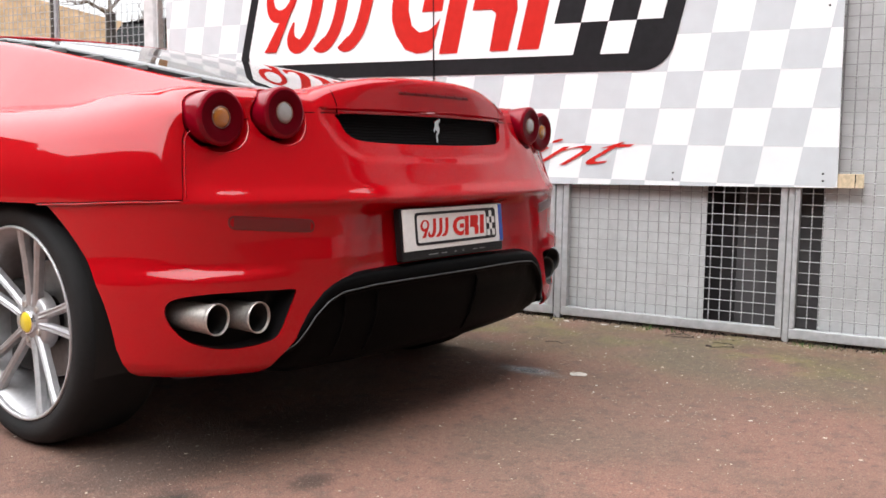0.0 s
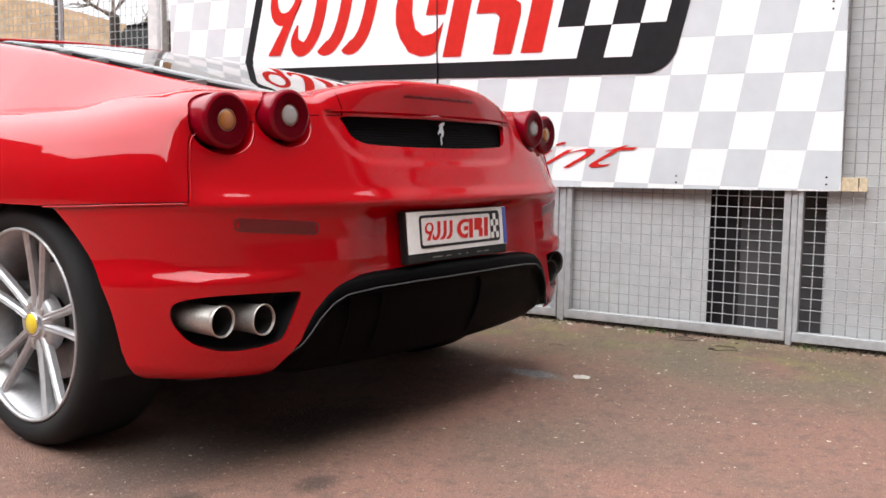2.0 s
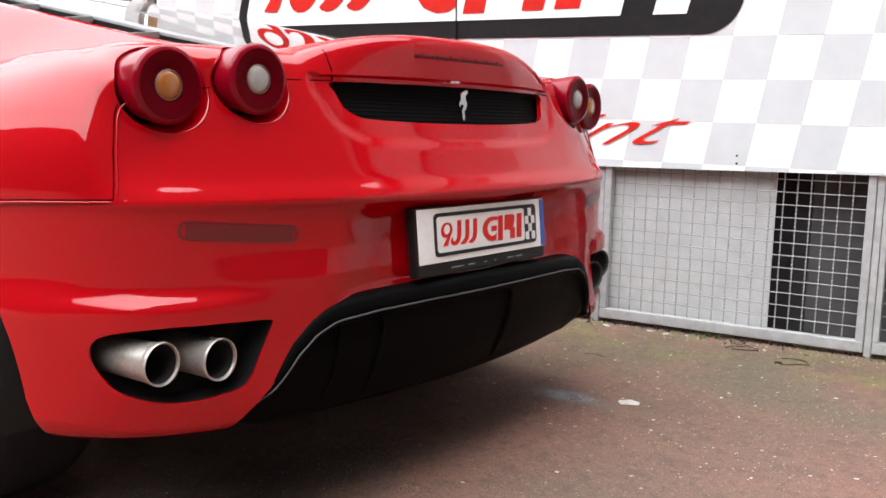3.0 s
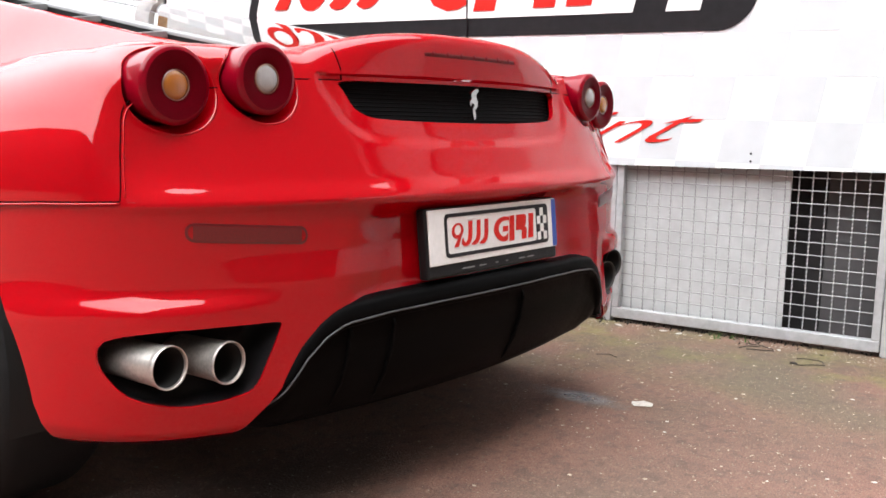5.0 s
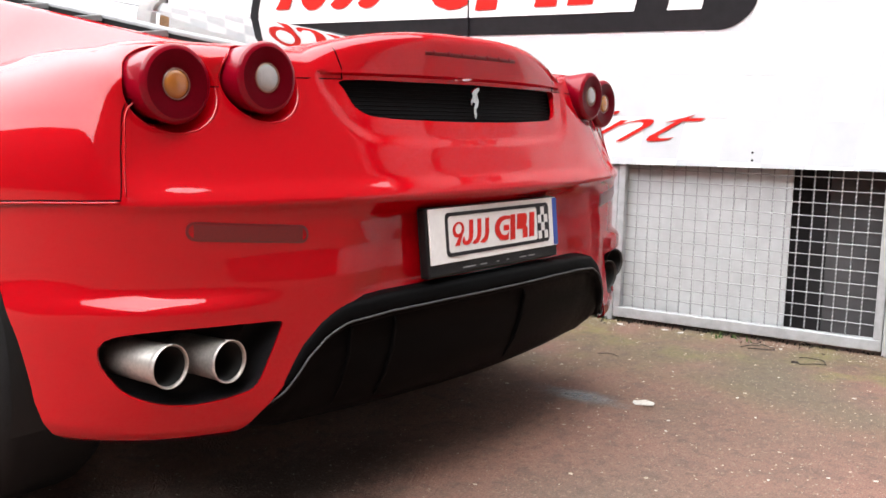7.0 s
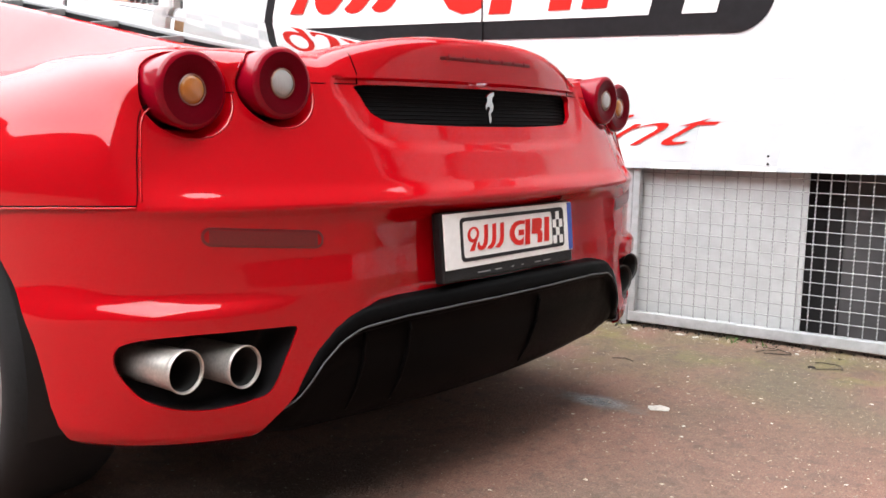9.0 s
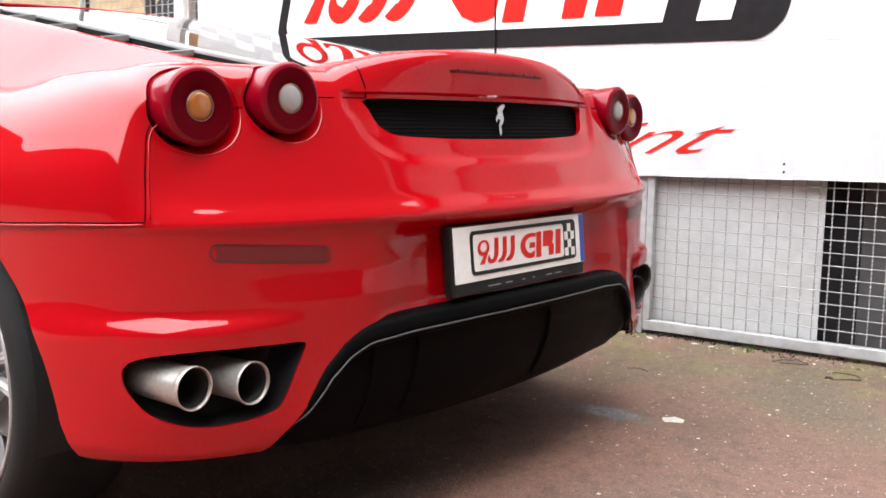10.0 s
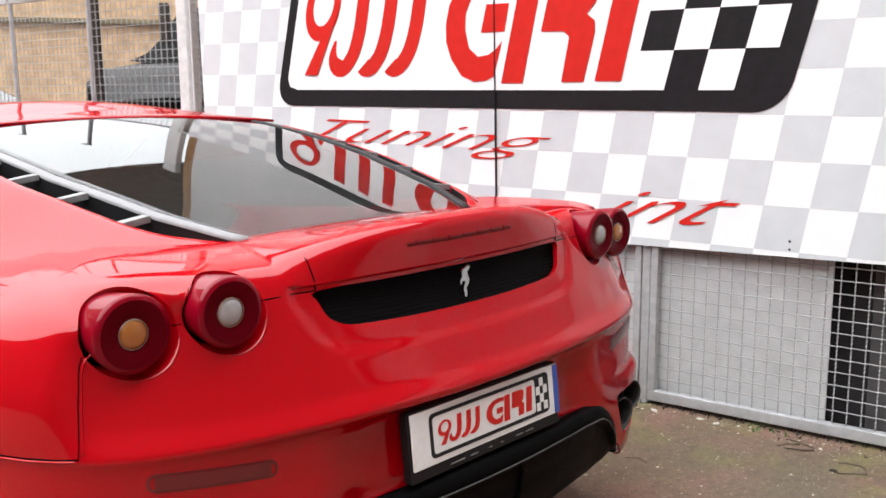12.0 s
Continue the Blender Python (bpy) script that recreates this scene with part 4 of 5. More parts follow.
# plain bright emblem on the grille: a slim upright shape
bm = bmesh.new()
shape = smooth_curve([(.004, .918), (.016, .922), (.020, .914), (.010, .908), (.012, .898), (.018, .890), (.014, .878), (.006, .872), (.010, .858), (.004, .850), (-.002, .862), (-.004, .874), (.002, .884), (-.010, .888), (-.016, .880), (-.020, .890), (-.012, .898), (-.014, .908), (-.008, .914)], 70, True)
flat_shape(bm, [(.78 * p[0], p[1]) for p in shape], 0.006, Matrix.Translation((0, on_rear(0, .885).y - 0.002, 0)))
part("emblem", bm, CHROME, car, "plain chrome emblem shape")

# high brake lamp in the spoiler
bm = bmesh.new()
xs = np.linspace(-.168, .168, 21)
up = [on_rear(x, .9980) + Vector((0, 0.0004, 0)) for x in xs]
dn = [on_rear(x, .9840) + Vector((0, -0.0008, 0)) for x in xs]
a, b = [bm.verts.new(p) for p in up], [bm.verts.new(p) for p in dn]
c, d = [bm.verts.new(p + Vector((0, .012, 0))) for p in up], [bm.verts.new(p + Vector((0, .012, 0))) for p in dn]
for k in range(len(xs) - 1):
    bm.faces.new((a[k], b[k], b[k + 1], a[k + 1]))
    bm.faces.new((a[k], a[k + 1], c[k + 1], c[k]))
    bm.faces.new((b[k], d[k], d[k + 1], b[k + 1]))
brake = part("high_brake_lamp", bm, REFLEX_DARK, car, "unlit dark red lamp strip", smooth=True)
for k in range(7):
    x = -.141 + .047 * k
    bm = bmesh.new()
    p = on_rear(x, .991) + Vector((0, -0.0006, 0))
    lathe(bm, [(0.0, .0012), (.003, .0009), (.0052, 0.0)], Matrix.Translation(p) @ Matrix.Rotation(radians(90), 4, "X"), 10)
    part("diode", bm, LAMP_RED, brake, smooth=True)

# tail lamps: a red pod with a smoked ring and a round lens, in a scooped pocket
for x, y, z, r, lens in LAMPS:
    sx = 1 if x > 0 else -1
    m = Matrix.Translation((x, y, z)) @ Matrix.Rotation(radians(2 * sx), 4, "Z") @ Matrix.Rotation(radians(90), 4, "X")
    bm = bmesh.new()
    lathe(bm, [(r * .80, -.112), (r * .835, -.098), (r * .87, -.080), (r * .91, -.060), (r * .95, -.040), (r * .98, -.022), (r * .997, -.011), (r, -.008), (r - .0015, -.005), (r - .005, -.0015), (r - .010, 0.0)], m, 64)
    pod = part("tail_lamp", bm, LAMP_RED, car, "round red lamp pod", smooth=True)
    bm = bmesh.new()
    lathe(bm, [(r - .0098, -.0002), (r - .014, -.0006), (r - .022, -.002), (.030, -.004), (.0268, -.006)], m, 64)
    part("lamp_ring", bm, LAMP_RING, pod, "smoked dark red ring", smooth=True)
    bm = bmesh.new()
    lathe(bm, [(.0, .0005), (.009, .0002), (.018, -.0012), (.0228, -.003), (.025, -.007)], m, 40)
    glassy = part("lamp_lens", bm, lens, pod, "amber lens" if lens is AMBER else "clear ribbed lens", smooth=True)
    for k in range(-3, 4):
        bm = bmesh.new()
        w = math.sqrt(.0212 ** 2 - (.006 * k) ** 2)
        tube(bm, [m @ Vector((.006 * k, w * s, .0002 - .0022 * (s * s * w * w + (.006 * k) ** 2) / .0212 ** 2)) for s in np.linspace(-1, 1, 9)], .0005, 5)
        part("rib", bm, lens, glassy, smooth=True)
    bm = bmesh.new()
    lathe(bm, [(.0247, -.0045), (.0258, -.0025), (.0271, -.0045)], m, 40)
    part("lens_rim", bm, LENS_RIM, pod, smooth=True)
    # scooped pocket below and beside the pod
    hx, hz, hr = lamp_hole(x, z, r)
    bm = bmesh.new()
    rings, n = [[] for q in range(7)], 72
    for k in range(n):
        a = 2 * math.pi * k / n
        ca, sa = math.cos(a), math.sin(a)
        for q, (dr, out) in enumerate(((.0050, -.0030), (.0024, .0010), (.0002, .0008))):
            p = on_rear(hx + (hr + dr) * ca, hz + (hr + dr) * sa, out)
            rings[q].append(bm.verts.new((p.x, min(p.y, y + .12), p.z)))
        py = min(p.y, y + .12)
        for q, (s, dy) in enumerate(((.10, .004), (.40, .013), (.75, .022), (1.05, .050))):
            ax, az, rr = hx + (x - hx) * s, hz + (z - hz) * s, hr + (r - hr) * s
            rings[q + 3].append(bm.verts.new((ax + rr * ca, py + dy, az + rr * sa)))
    for a, b in zip(rings, rings[1:]):
        for k in range(n):
            j = (k + 1) % n
            if max(rings[2][k].co.y, rings[2][j].co.y) < y + .062 and rings[2][k].co.z < z + .045:
                bm.faces.new((a[k], a[j], b[j], b[k]))
    part("lamp_pocket", bm, RED, car, smooth=True)

# rear reflectors
for sx in (-1, 1):
    bm = bmesh.new()
    outline = []
    for p, q in zip(*(lambda o: (o, o[1:] + o[:1]))(round_rect(.540, .624, .756, .658, .015, 5))):
        m = max(1, int(round(math.dist(p, q) / .012)))
        outline += [(p[0] + (q[0] - p[0]) * t / m, p[1] + (q[1] - p[1]) * t / m) for t in range(m)]
    n = len(outline)
    tip = lambda a: .075 * (a - .648)
    fr = [bm.verts.new(on_rear(sx * px, pz + tip(px), 0.0010, True)) for px, pz in outline]
    mid = [bm.verts.new(on_rear(sx * (.648 + (px - .648) * .96), .641 + (pz - .641) * .75 + tip(px), 0.0018, True)) for px, pz in outline]
    bk = [bm.verts.new(on_rear(sx * px, pz + tip(px), -0.004, True)) for px, pz in outline]
    for k in range(n):
        j = (k + 1) % n
        bm.faces.new((fr[k], fr[j], mid[j], mid[k]))
        bm.faces.new((bk[k], bk[j], fr[j], fr[k]))
    rows = [[on_rear(sx * px, pz + tip(px), 0.0019, True) for px in np.linspace(.552, .744, 20)] for pz in (.6285, .641, .6535)]
    pts, fs = grid(rows)
    vs = [bm.verts.new(p) for p in pts]
    for q in fs:
        bm.faces.new([vs[i] for i in q])
    part("reflector", bm, REFLEX, car, "dark red strip reflector", smooth=False)

# number plate with its holder
PL = Matrix.Translation((-0.010, -0.010, 0.605)) @ Matrix.Rotation(radians(-6), 4, "X") @ Matrix.Diagonal((0.985, 1, 1.065, 1))
bm = bmesh.new()
box(bm, (-.2515, .004, -.081), (.2515, .03, .0580), .005, PL)
holder = part("plate_holder", bm, BLACK, car, "black plastic plate holder")
for x0, w in ((-.135, .055), (-.072, .03), (-.01, .012), (.03, .01), (.085, .03), (.12, .035)):
    bm = bmesh.new()
    box(bm, (x0, .0028, -.0700), (x0 + w * .8, .0045, -.0675), 0, PL)
    part("print_bar", bm, GREYTRIM, holder, "small grey print")
bm = bmesh.new()
box(bm, (-.247, -.001, -.055), (.247, .0035, .055), .0015, PL)
plate = part("number_plate", bm, PLATE_WHITE, car, "white plate with a red emblem")
bm = bmesh.new()
box(bm, (.229, -.0022, -.0535), (.2465, -.0008, .0535), 0, PL)
part("plate_band", bm, BLUE, plate, "blue band")
bm = bmesh.new()
flat_shape(bm, round_rect(-.196, -.043, .209, .045, .012, 5), .001, PL @ Matrix.Translation((0, -.0024, 0)), [round_rect(-.187, -.0355, .158, .0375, .008, 4)])
part("emblem_outline", bm, PRINT_BLACK, plate)
for j in range(4):
    for i in range(3):
        if (i + j) % 2 == 0:
            bm = bmesh.new()
            x0, z0 = .1595 + .0135 * i, -.0345 + .0178 * j
            box(bm, (x0, -.0042, z0), (x0 + .0135, -.0026, z0 + .0178), 0, PL)
            part("emblem_check", bm, PLATE_WHITE, plate)


def plate_mark(loop, holes=()):
    bm = bmesh.new()
    k = 0.0455 / 0.56
    to = lambda q: [((px + LEAN * 0.35 * (pz - 1.58) + 1.4915) * k * 2.17 - .014, (pz - 1.593) * k * 1.22) for px, pz in q]
    flat_shape(bm, to(loop), .0012, PL @ Matrix.Translation((0, -.0026, 0)), [to(h) for h in holes])
    part("emblem_mark", bm, PRINT_RED, plate)


plate_mark(ring_out, [ring_in])
for loop in [NINE_TAIL, BOW] + HOOKS + BLOCKS:
    plate_mark(loop)

# exhaust recesses and tips
for sx in (-1, 1):
    loop = [tuple(p) for p in EXHAUST_HOLE]
    bm = bmesh.new()
    rings = []
    cx, cz = -.735, .41
    for s, dy in ((1.0, .004), (1.0, .025), (.99, .055), (.96, .085)):
        rings.append([bm.verts.new(on_rear(-sx * px, pz, 0, True) * 1 + Vector((-sx * (cx - px) * (1 - s), dy, (cz - pz) * (1 - s)))) for px, pz in loop])
    for a, b in zip(rings, rings[1:]):
        for k in range(len(a)):
            j = (k + 1) % len(a)
            bm.faces.new((a[k], a[j], b[j], b[k]))
    bm.faces.new(rings[-1])
    part("exhaust_surround", bm, BLACK, car, "black recess round the tail pipes", smooth=True)
    for px, py, pz, tilt in ((-.798, .110, .419, -6), (-.699, .076, .415, -6)) if sx < 0 else ((-.752, .104, .430, -6), (-.658, .072, .408, -6)):
        m = Matrix.Translation((-sx * px, py, pz)) @ Matrix.Rotation(radians(tilt * sx), 4, "Z") @ Matrix.Rotation(radians(90), 4, "X")
        bm = bmesh.new()
        r = .0385 if sx < 0 else .042
        lathe(bm, [(r * .90, -.16), (r * .94, -.06), (r * .965, -.016), (r * .97, -.011), (r * 1.01, -.008), (r * 1.02, -.003), (r * 1.01, .0012), (r * .98, .0015), (r * .94, -.002), (r * .90, -.008), (r * .86, -.15)], m, 48)
        tip = part("tail_pipe", bm, STEEL if sx < 0 else SHADED_STEEL, car, "brushed steel tail pipe" if sx < 0 else "steel tail pipe in a colour darkened for shade", smooth=True)
        bm = bmesh.new()
        lathe(bm, [(r * .905, -.0045), (r * .872, -.012), (r * .84, -.08), (0.0, -.10)], m, 32)
        part("pipe_bore", bm, SOOT, tip, "sooty inside of the pipe", smooth=True)

# diffuser: a rolled ledge with its highlight painted as a grey bead, a raked recessed panel and upright fins
DIFF_TOP_X = [0, .2, .36, .465, .51, .551, .594, .65]
DIFF_TOP_Z = [.502, .501, .496, .485, .462, .420, .350, .296]
DIFF_ROWS = [(.020, .004), (.004, -.003), (-.0005, -.007), (.001, -.030), (.005, -.034), (.014, -.038), (.022, -.10), (.042, -.16), (.072, -.215), (.105, -.240), (.6, -.250)]


def diff_point(px, dy, dz):
    """A place on the diffuser, dz below its upper edge; the panel gets lower towards its ends."""
    top, low = np.interp(abs(px), DIFF_TOP_X, DIFF_TOP_Z), np.interp(abs(px), [.54, .60, .65], [.246, .256, .282])
    y = on_rear(px, .44, 0, True).y
    return (px, y + dy + .03 * ease(abs(px), .56, .65), top + dz * max(top - low, .006) / .245)


across = [.65 * math.sin(q * math.pi / 2) for q in np.linspace(-1, 1, 96)]
bm = bmesh.new()
edge = [diff_point(px, -.0096, -.028) for px in across[4:-4]]
tube(bm, edge, [.0021 * min(1, .25 + k / 10, .25 + (len(edge) - 1 - k) / 10) for k in range(len(edge))], 8)
diff = part("diffuser", bm, DIFF_LIP, car, "black lower diffuser with a grey highlight line on its rolled edge", smooth=True)
verts, faces = grid([[diff_point(px, dy, dz) for px in across] for dy, dz in DIFF_ROWS])
shell(mesh_object("diffuser_panel", verts, faces, DIFFUSER, diff), 0.008)
for px in (-.445, -.335, .10):
    y0 = on_rear(px, .44, 0, True).y
    prof = [(.010, .456), (.002, .437), (.008, .385), (.028, .33), (.058, .280), (.092, .252), (.36, .246), (.36, .29), (.14, .36), (.06, .44)]
    bm = bmesh.new()
    loops = [[bm.verts.new((px + w, y0 + a, b)) for a, b in prof] for w in (-.004, .004)]
    bm.faces.new(loops[0])
    bm.faces.new(loops[1][::-1])
    for k in range(len(prof)):
        j = (k + 1) % len(prof)
        bm.faces.new((loops[0][k], loops[0][j], loops[1][j], loops[1][k]))
    bmesh.ops.recalc_face_normals(bm, faces=bm.faces)
    bmesh.ops.bevel(bm, geom=list(bm.edges), offset=.0015, segments=1, affect="EDGES")
    part("fin", bm, DIFFUSER, diff, smooth=False)

# ---- cabin: roof, sail panels, rear window with its side louvres ----
ROOF_Y = [.36, .415, .587, .78, .93, 1.2, 1.5, 1.8, 2.1, 2.4, 2.8, 3.2]
ROOF_Z = [.990, 1.000, 1.036, 1.073, 1.101, 1.148, 1.190, 1.204, 1.207, 1.185, 1.03, .86]
GLASS_X = [.337, .362, .430, .468, .500, .522, .524, .520, .52, .54, .60, .68]


ROOF_FIT = np.polyfit(ROOF_Y[:8], ROOF_Z[:7] + [1.212], 3)


def roof_z(y):
    far = np.interp(y, ROOF_Y, ROOF_Z)
    return far + (np.polyval(ROOF_FIT, y) - far) * (1 - ease(y, 1.6, 1.8))


def strip_width(y):
    """Width of rail and louvre beside the glass."""
    return .034 + .049 * ease(y, .40, .52)


def glass_x(y):
    return np.interp(y, ROOF_Y, GLASS_X)


ys = smooth_curve([(y, 0) for y in np.linspace(.36, 1.60, 40)], 50)[:, 0]
zs = roof_z(ys)
rows = []
for y, z in zip(ys, zs):
    g = glass_x(y)
    rows.append([(g * s, y, z + (.006 + .021 * np.sqrt((y - .355) / 1.245)) * (1 - s * s) - .004) for s in np.linspace(-1, 1, 33)])
rows.insert(0, [(p[0], .352, .955) for p in rows[0]])
verts, faces = grid(rows)
shell(mesh_object("rear_window", verts, faces, REAR_GLASS, car, "sloping tinted rear window"), 0.004)
for sx in (-1, 1):
    bm = bmesh.new()
    rings = []
    for y in np.linspace(.385, 1.62, 44):
        g, z = glass_x(y), roof_z(y)
        rings.append([bm.verts.new((sx * (g + a), y, z + b)) for a, b in ((-.004, -.012), (-.004, -.002), (-.001, .0005), (.019, -.0020), (.022, -.0045), (.022, -.010))])
    for p, q in zip(rings, rings[1:]):
        for k in range(5):
            bm.faces.new((p[k], p[k + 1], q[k + 1], q[k]))
    bm.faces.new(rings[0])
    # same rail on the right, coloured black to pass for a thin dark edge
    part("window_rail", bm, GREYTRIM if sx < 0 else BLACK, car, "grey metal window rail" if sx < 0 else "window rail coloured black on the right side", smooth=True)
    rows = []
    for y in np.linspace(.40, 1.62, 40):
        g, z, w = glass_x(y), roof_z(y), strip_width(y)
        rows.append([(sx * (g + .0205), y, z - .0080), (sx * (g + .0215), y, z - .045), (sx * (g + w - .002), y, z - .052), (sx * (g + w), y, z - .016)])
    verts, faces = grid(rows)
    louvre = mesh_object("louvre_channel", verts, faces, BLACK, car, "dark slotted channel beside the window", smooth=False)
    for y in (.607, .808, .992, 1.172, 1.352, 1.53):
        g, z, w = glass_x(y), roof_z(y), strip_width(y)
        bm = bmesh.new()
        box(bm, (.0, -.015, -.016), (w - .018, .015, .0), .002, Matrix.Translation((g + .022, y, z - .0045)) @ Matrix.Rotation(radians(8), 4, "Y"))
        if sx < 0:
            bmesh.ops.transform(bm, matrix=Matrix.Diagonal((-1, 1, 1, 1)), verts=bm.verts)
        part("louvre_bar", bm, GREYTRIM, louvre)
    # sail panel and roof side, running down under the shoulder skin
    rows = []
    for y in np.concatenate([np.linspace(.40, 1.62, 50), np.linspace(1.66, 3.2, 24)]):
        g, z, w = glass_x(y), roof_z(y), strip_width(y)
        base = np.interp(y, [.4, .7, 1.2, 1.7, 3.2], [.62, .70, .775, .80, .80])
        zb = np.interp(y, [.4, 1.1, 1.7, 2.6, 3.2], [.95, .94, .86, .83, .80])
        row = [(g + w, z - .032), (g + w + .001, z - .0160), (g + w + .006, z - .0135)]
        hi = z - .0135
        for s in np.linspace(.08, 1, 16):
            xx = g + w + .006 + (base - g - w - .006) * s
            row.append((xx, hi + (zb - hi) * (s ** 1.15)))
        rows.append([(sx * a, y, b) for a, b in row])
    rows.insert(0, [(p[0], .345, min(p[2], .968)) for p in rows[0]])
    verts, faces = grid(rows)
    mesh_object("sail_panel", verts, faces, RED, car)
    rows = []
    for y in np.linspace(1.75, 2.75, 12):
        g, z = glass_x(y), roof_z(y)
        w = .095
        rows.append([(sx * (g + w + .02 + (.80 - g - w) * s ** .85), y, z - .02 + (.88 - z) * s ** 1.5) for s in np.linspace(.12, .9, 8)])
    verts, faces = grid(rows)
    mesh_object("side_window", verts, faces, DARK_GLASS, car, "dark side window")
rows = []
for y in np.linspace(1.58, 2.38, 30):
    g, z = glass_x(y) + .097, roof_z(y)
    rows.append([(g * s, y, z - .001 + (.027 + .040 * ease(y, 1.58, 2.05)) * (1 - s * s)) for s in np.linspace(-1, 1, 25)])
verts, faces = grid(rows)
shell(mesh_object("roof", verts, faces, RED, car), 0.01)
rows = []
for y in np.linspace(2.39, 3.2, 16):
    g, z = glass_x(y) + .092, roof_z(y)
    rows.append([(g * s, y, z + .064 * (1 - s * s)) for s in np.linspace(-1, 1, 21)])
verts, faces = grid(rows)
shell(mesh_object("windscreen", verts, faces, DARK_GLASS, car, "dark windscreen"), 0.004)
# the engine cover below the glass
rows = []
for y in np.linspace(.39, 1.60, 16):
    g, z = glass_x(y), roof_z(y)
    rows.append([(-g - .03, y, z - .036), (-g * .93, y, z - .13), (0, y, z - .15), (g * .93, y, z - .13), (g + .03, y, z - .036)])
verts, faces = grid(rows)
mesh_object("engine_bay_liner", verts, faces, DARK, car, "dark liner under the glass", smooth=False)
bm = bmesh.new()
box(bm, (-.40, .45, .90), (.40, 1.5, .955), .03)
for k in range(2):
    box(bm, (-.30 + .32 * k, .55, .95), (-.02 + .32 * k, 1.25, .985), .02)
part("engine_cover", bm, DARK, car, "dark engine cover under the glass")
for k in range(7):
    bm = bmesh.new()
    x = -.096 + .034 * k
    p, q = on_top(x, .284), on_top(x, .302)
    box(bm, (-.010, -.009, -.001), (.010, .009, .0022), .0008, Matrix.Translation((p + q) / 2) @ Matrix.Rotation(math.atan2(q.z - p.z, q.y - p.y), 4, "X"))
    part("badge_bar", bm, CHROME, car, "small plain bright badge bar")

# ---- wheels ----


def build_wheel(cx, cy, sx, tyre_w):
    """A split five-spoke wheel; the outside looks along sx."""
    to = Matrix.Translation((cx, cy, 0.341)) @ Matrix.Rotation(radians(90) * sx, 4, "Y")
    h = tyre_w / 2
    bm = bmesh.new()
    lathe(bm, [(.268, h - .035), (.258, h - .006), (.262, h), (.268, h + .001), (.270, h - .005), (.262, h - .016), (.250, h - .03), (.240, h - .07), (.236, -h + .03), (.262, -h)], to, 72)
    rim = part("wheel", bm, ALLOY, car, "silver five-spoke alloy wheel", smooth=True)
    bm = bmesh.new()
    lathe(bm, [(.262, -h + .004), (.268, -h - .004), (.300, -h - .006), (.325, -h + .006), (.3385, -h + .03), (.341, -h + .05), (.341, h - .05), (.3385, h - .03), (.326, h - .006), (.312, h + .004), (.300, h + .006), (.285, h + .004), (.273, h - .002), (.268, h - .008)], to, 96)
    part("tyre", bm, RUBBER, rim, "black low-profile tyre", smooth=True)
    for k in range(5):
        a = radians(72 * k + 62)
        bm = bmesh.new()
        for s in (-1, 1):
            pts = []
            for r, off, z, w in ((.045, .013, h - .040, .024), (.10, .021, h - .036, .022), (.17, .031, h - .028, .022), (.225, .040, h - .020, .024), (.262, .047, h - .016, .029)):
                pts.append((r, s * off, z, w))
            rings = []
            for r, off, z, w in pts:
                sec = [(-w / 2, -.02), (-w / 2, -.004), (-w / 2 + .006, .003), (0, .0005), (w / 2 - .006, .003), (w / 2, -.004), (w / 2, -.02)]
                ring = []
                for u, v2 in sec:
                    x, y = r, off + u
                    ring.append(bm.verts.new(to @ Vector((x * math.cos(a) - y * math.sin(a), x * math.sin(a) + y * math.cos(a), z + v2))))
                rings.append(ring)
            for p, q in zip(rings, rings[1:]):
                for i in range(7):
                    bm.faces.new((p[i], p[(i + 1) % 7], q[(i + 1) % 7], q[i]))
            bm.faces.new(rings[0])
            bm.faces.new(rings[-1])
        part("spoke", bm, ALLOY, rim, smooth=False)
        b = radians(72 * k + 26)
        bm = bmesh.new()
        lathe(bm, [(0, h - .034), (.008, h - .034), (.0095, h - .037), (.0095, h - .06)], to @ Matrix.Translation((.052 * math.cos(b), .052 * math.sin(b), 0)), 8)
        part("bolt", bm, STEEL, rim)
    bm = bmesh.new()
    lathe(bm, [(0, h - .036), (.075, h - .042), (.082, h - .05), (.082, h - .08)], to, 40)
    part("hub", bm, ALLOY, rim, smooth=True)
    bm = bmesh.new()
    lathe(bm, [(0, h - .024), (.026, h - .025), (.030, h - .029), (.030, h - .045)], to, 32)
    part("centre_cap", bm, YELLOW, rim, "plain yellow centre cap", smooth=True)
    bm = bmesh.new()
    lathe(bm, [(.028, h - .0275), (.031, h - .026), (.0335, h - .03), (.0335, h - .045)], to, 32)
    part("cap_ring", bm, CHROME, rim, smooth=True)
    bm = bmesh.new()
    lathe(bm, [(.07, h - .10), (.165, h - .10), (.165, h - .13), (.07, h - .13)], to, 56)
    part("brake_disc", bm, DISC, rim, "grey brake disc")
    bm = bmesh.new()
    box(bm, (-.16, .05, h - .135), (.10, .185, h - .075), .015, to)
    part("brake_caliper", bm, DARK, rim)


build_wheel(-.798, .808, -1, .25)
build_wheel(.798, .808, 1, .25)
build_wheel(-.80, 3.455, -1, .22)
build_wheel(.80, 3.455, 1, .22)
